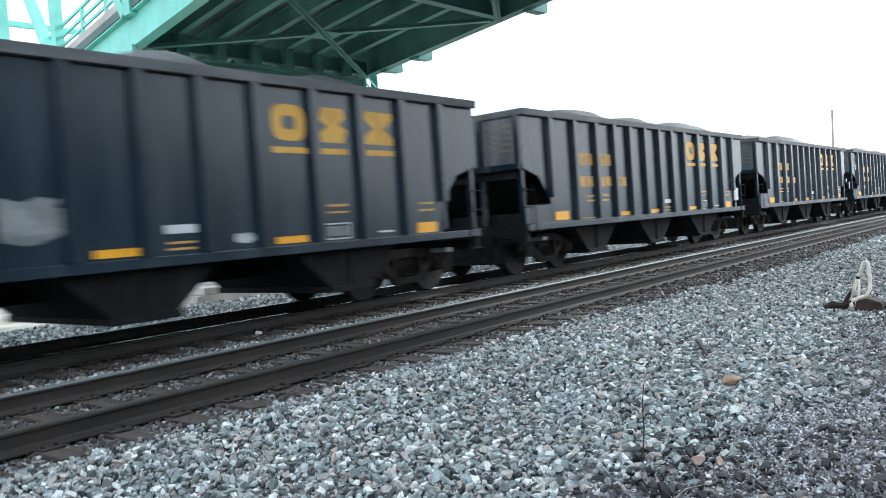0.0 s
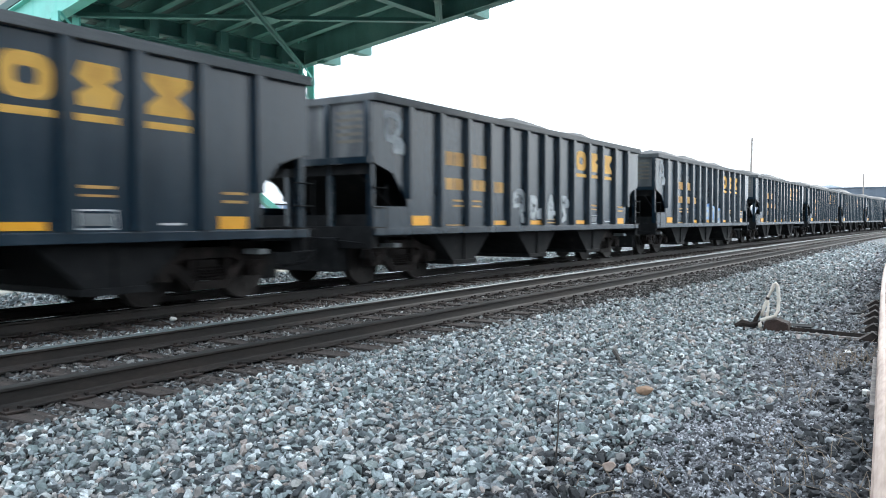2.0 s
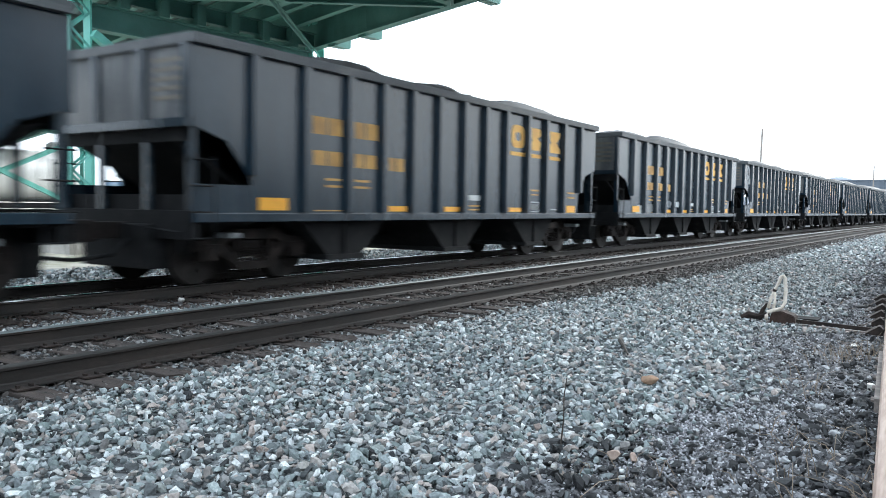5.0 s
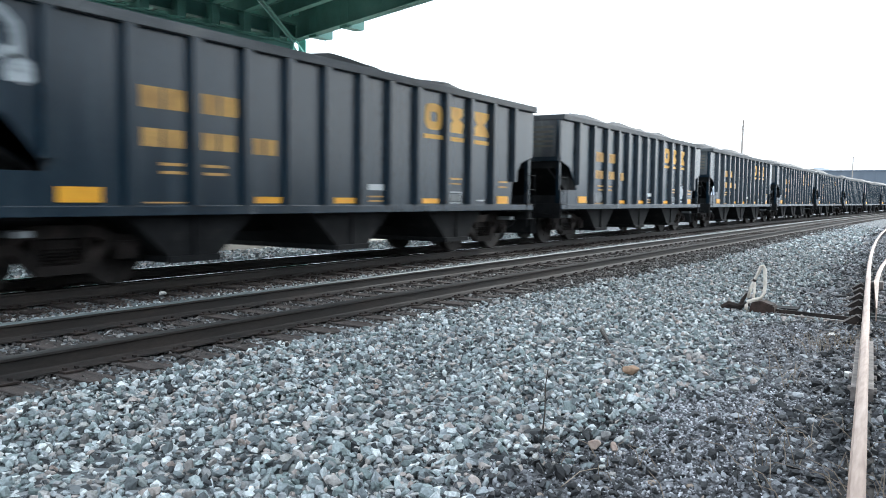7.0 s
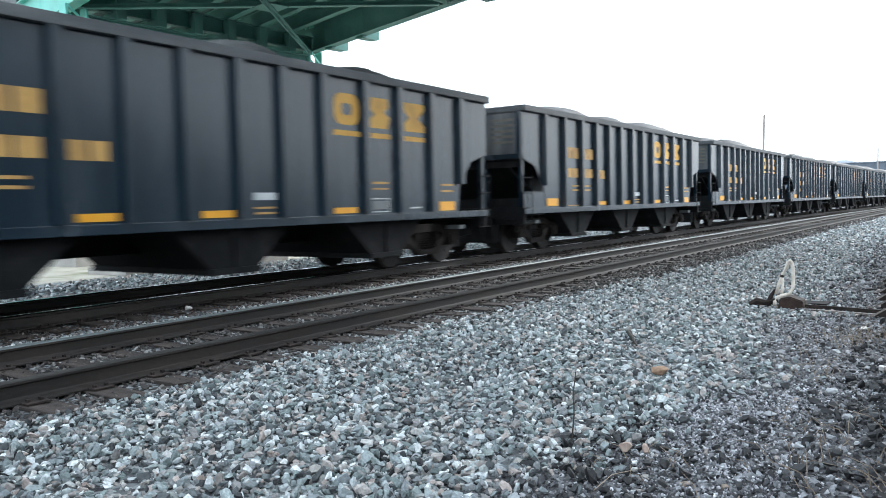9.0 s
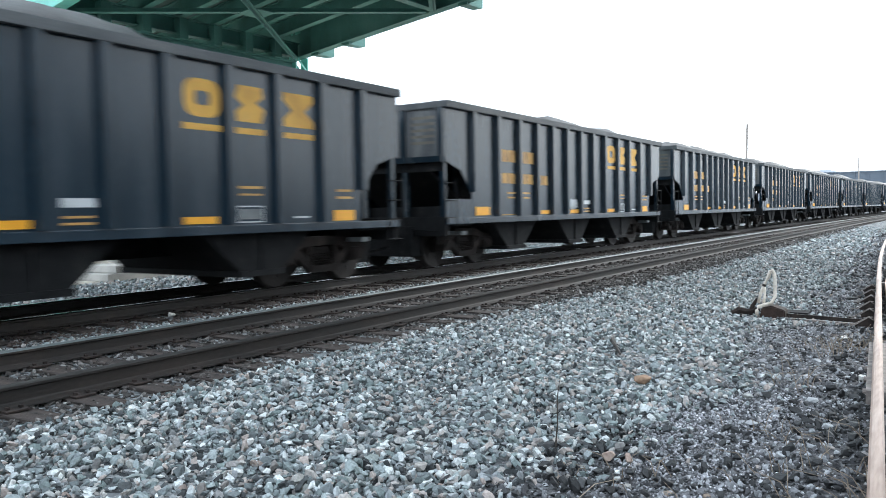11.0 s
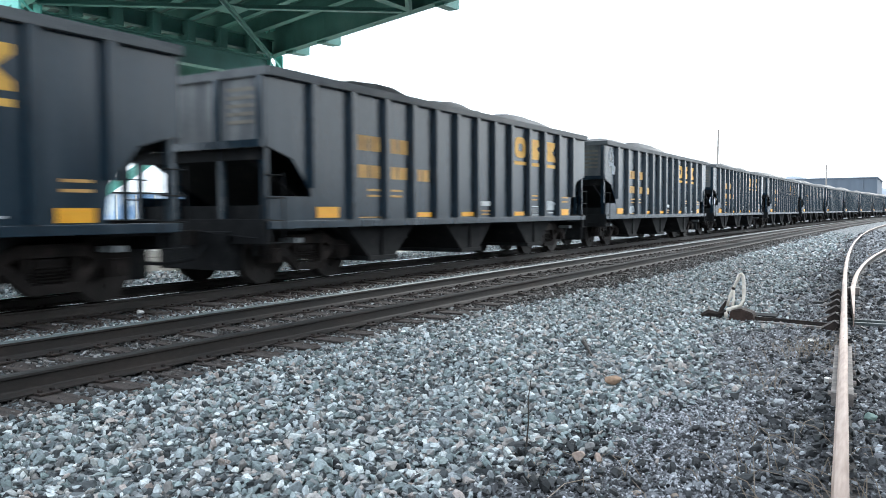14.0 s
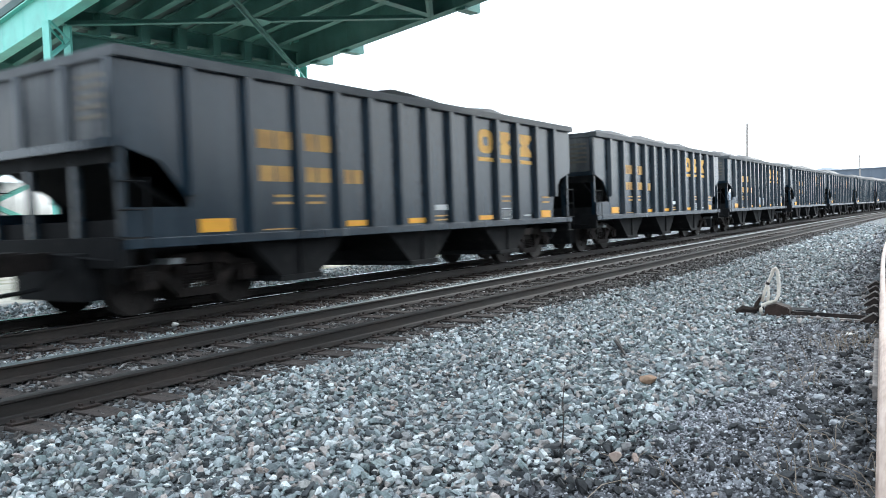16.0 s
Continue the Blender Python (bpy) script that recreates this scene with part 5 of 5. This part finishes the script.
def odd_stone(name, x, y, r, material, label, seed, flat=0.7):
    """One bigger broken stone with blunt corners."""
    V, F = rock(200 + seed)
    bm = bmesh.new()
    vs = [bm.verts.new((v[0] * r * 0.85, v[1] * r, v[2] * r * flat * 1.5)) for v in V]
    for f in F:
        bm.faces.new([vs[k] for k in f])
    bmesh.ops.bevel(bm, geom=bm.edges[:], offset=r * 0.06, segments=1, affect="EDGES")
    ob = part(name, bm, material, m=pose(x, y, r * flat * 0.5, 0, 0, seed * 40))
    tagged(ob, label, "stone")


odd_stone("stone", -2.04, 6.04, 0.07, BRICK_RED, "orange-brown lump of brick lying on the ballast", 1)
odd_stone("stone", -1.58, 4.10, 0.05, TAN, "tan broken stone lying on the ballast", 2)
odd_stone("stone", -1.48, 4.14, 0.038, TAN, "small tan broken stone on the ballast", 3)
odd_stone("stone", -9.12, 7.05, 0.065, PALE, "white stone lying between the two tracks", 4)
odd_stone("stone", -1.86, 4.12, 0.048, DARK, "black stone lying on the ballast", 5)
odd_stone("stone", -1.75, 4.6, 0.05, DARK, "black stone lying on the ballast", 6)
odd_stone("stone", -2.2, 5.95, 0.045, DARK, "black stone lying on the ballast", 7)
odd_stone("stone", -0.90, 9.05, 0.058, PALE, "flat white stone on the dark cinders", 8, 0.35)
odd_stone("stone", -0.22, 5.85, 0.06, GREENISH, "flat green-grey stone on the cinders by the rail", 10, 0.5)
for ox, oy, orr, osd in ((-0.80, 6.0, 0.05, 11), (-0.62, 5.35, 0.045, 12), (-0.98, 7.6, 0.04, 13), (-1.05, 5.2, 0.045, 14), (-0.42, 9.4, 0.05, 15), (-0.25, 8.7, 0.045, 16), (-0.78, 4.6, 0.04, 17), (-1.2, 6.4, 0.04, 18)):
    odd_stone("stone", ox, oy, orr, PALE_GREY, "pale grey broken stone on the dark cinders", osd, 0.5)
odd_stone("stone", -2.95, 3.9, 0.045, DARK, "black stone lying on the ballast", 9)


def build_cup():
    bm = tube(bmesh.new(), [(0, 0, 0), (0, 0, 0.003), (0, 0, 0.056), (0, 0, 0.06)], [0.017, 0.020, 0.027, 0.027], 14)
    ob = part("paper_cup", bm, PALE, m=pose(-0.57, 6.94, -0.02, 8, 5, 0))
    tagged(ob, "discarded white paper cup on the dark cinders", "cup")


build_cup()


def build_twig(pts, r, label, material=TWIG):
    bm = tube(bmesh.new(), pts, [r * (1 - 0.6 * k / (len(pts) - 1)) for k in range(len(pts))], 6)
    ob = part("twig", bm, material)
    tagged(ob, label, "twig")


build_twig([(-1.90, 4.08, -0.03), (-1.885, 4.09, 0.16), (-1.89, 4.10, 0.30), (-1.875, 4.10, 0.41)], 0.006, "thin dry weed stalk standing in the ballast")
build_twig([(-2.95, 7.75, 0.02), (-2.75, 7.35, 0.03), (-2.6, 7.05, 0.02)], 0.022, "dark broken stick lying on the ballast")


def build_weeds():
    rng = random.Random(8)
    bm = bmesh.new()
    for cx, cy, n, h in ((-0.75, 8.6, 40, 0.16), (-0.95, 8.2, 30, 0.14), (-1.0, 6.7, 12, 0.16), (-0.5, 5.0, 14, 0.14), (-0.55, 4.3, 16, 0.14), (-1.35, 3.9, 12, 0.12), (0.15, 5.5, 20, 0.16), (0.2, 7.5, 24, 0.15), (-0.2, 4.2, 12, 0.12), (-0.9, 5.0, 10, 0.1)):
        for _ in range(n):
            x, y = cx + rng.gauss(0, 0.16), cy + rng.gauss(0, 0.2)
            dx, dy, hh = rng.gauss(0, 0.12), rng.gauss(0, 0.1), h * rng.uniform(0.4, 1.0)
            tube(bm, [(x, y, -0.04), (x + dx * 0.4, y + dy * 0.4, hh * 0.7), (x + dx, y + dy, hh)], [0.003, 0.0025, 0.001], 3)
    ob = part("dry_weeds", bm, WEED)
    tagged(ob, "thin dry brown weed stalks in the cinders", "weeds", kind="stuff")


build_weeds()


# ---- what moves ----
def motions():
    times = [k * 0.5 for k in range(33)]
    for i, car in enumerate(train):
        walk(car, [(t, car_pose(i, t)) for t in times])
    turn = math.degrees(SPEED / 0.457)
    keyed = {}
    for car in train:
        for truck in [o for o in car.children if o.name.startswith("truck")]:
            for ws in truck.children:
                if not ws.name.startswith("wheelset"):
                    continue
                y = round(ws.location.y, 2)
                if y not in keyed:
                    walk(ws, [(k / FPS, pose(0, y, 0.457, turn * k / FPS)) for k in range(481)])
                    keyed[y] = ws.animation_data
                else:
                    ws.rotation_mode = "QUATERNION"
                    ad = ws.animation_data_create()
                    ad.action = keyed[y].action
                    ad.action_slot = keyed[y].action_slot


motions()
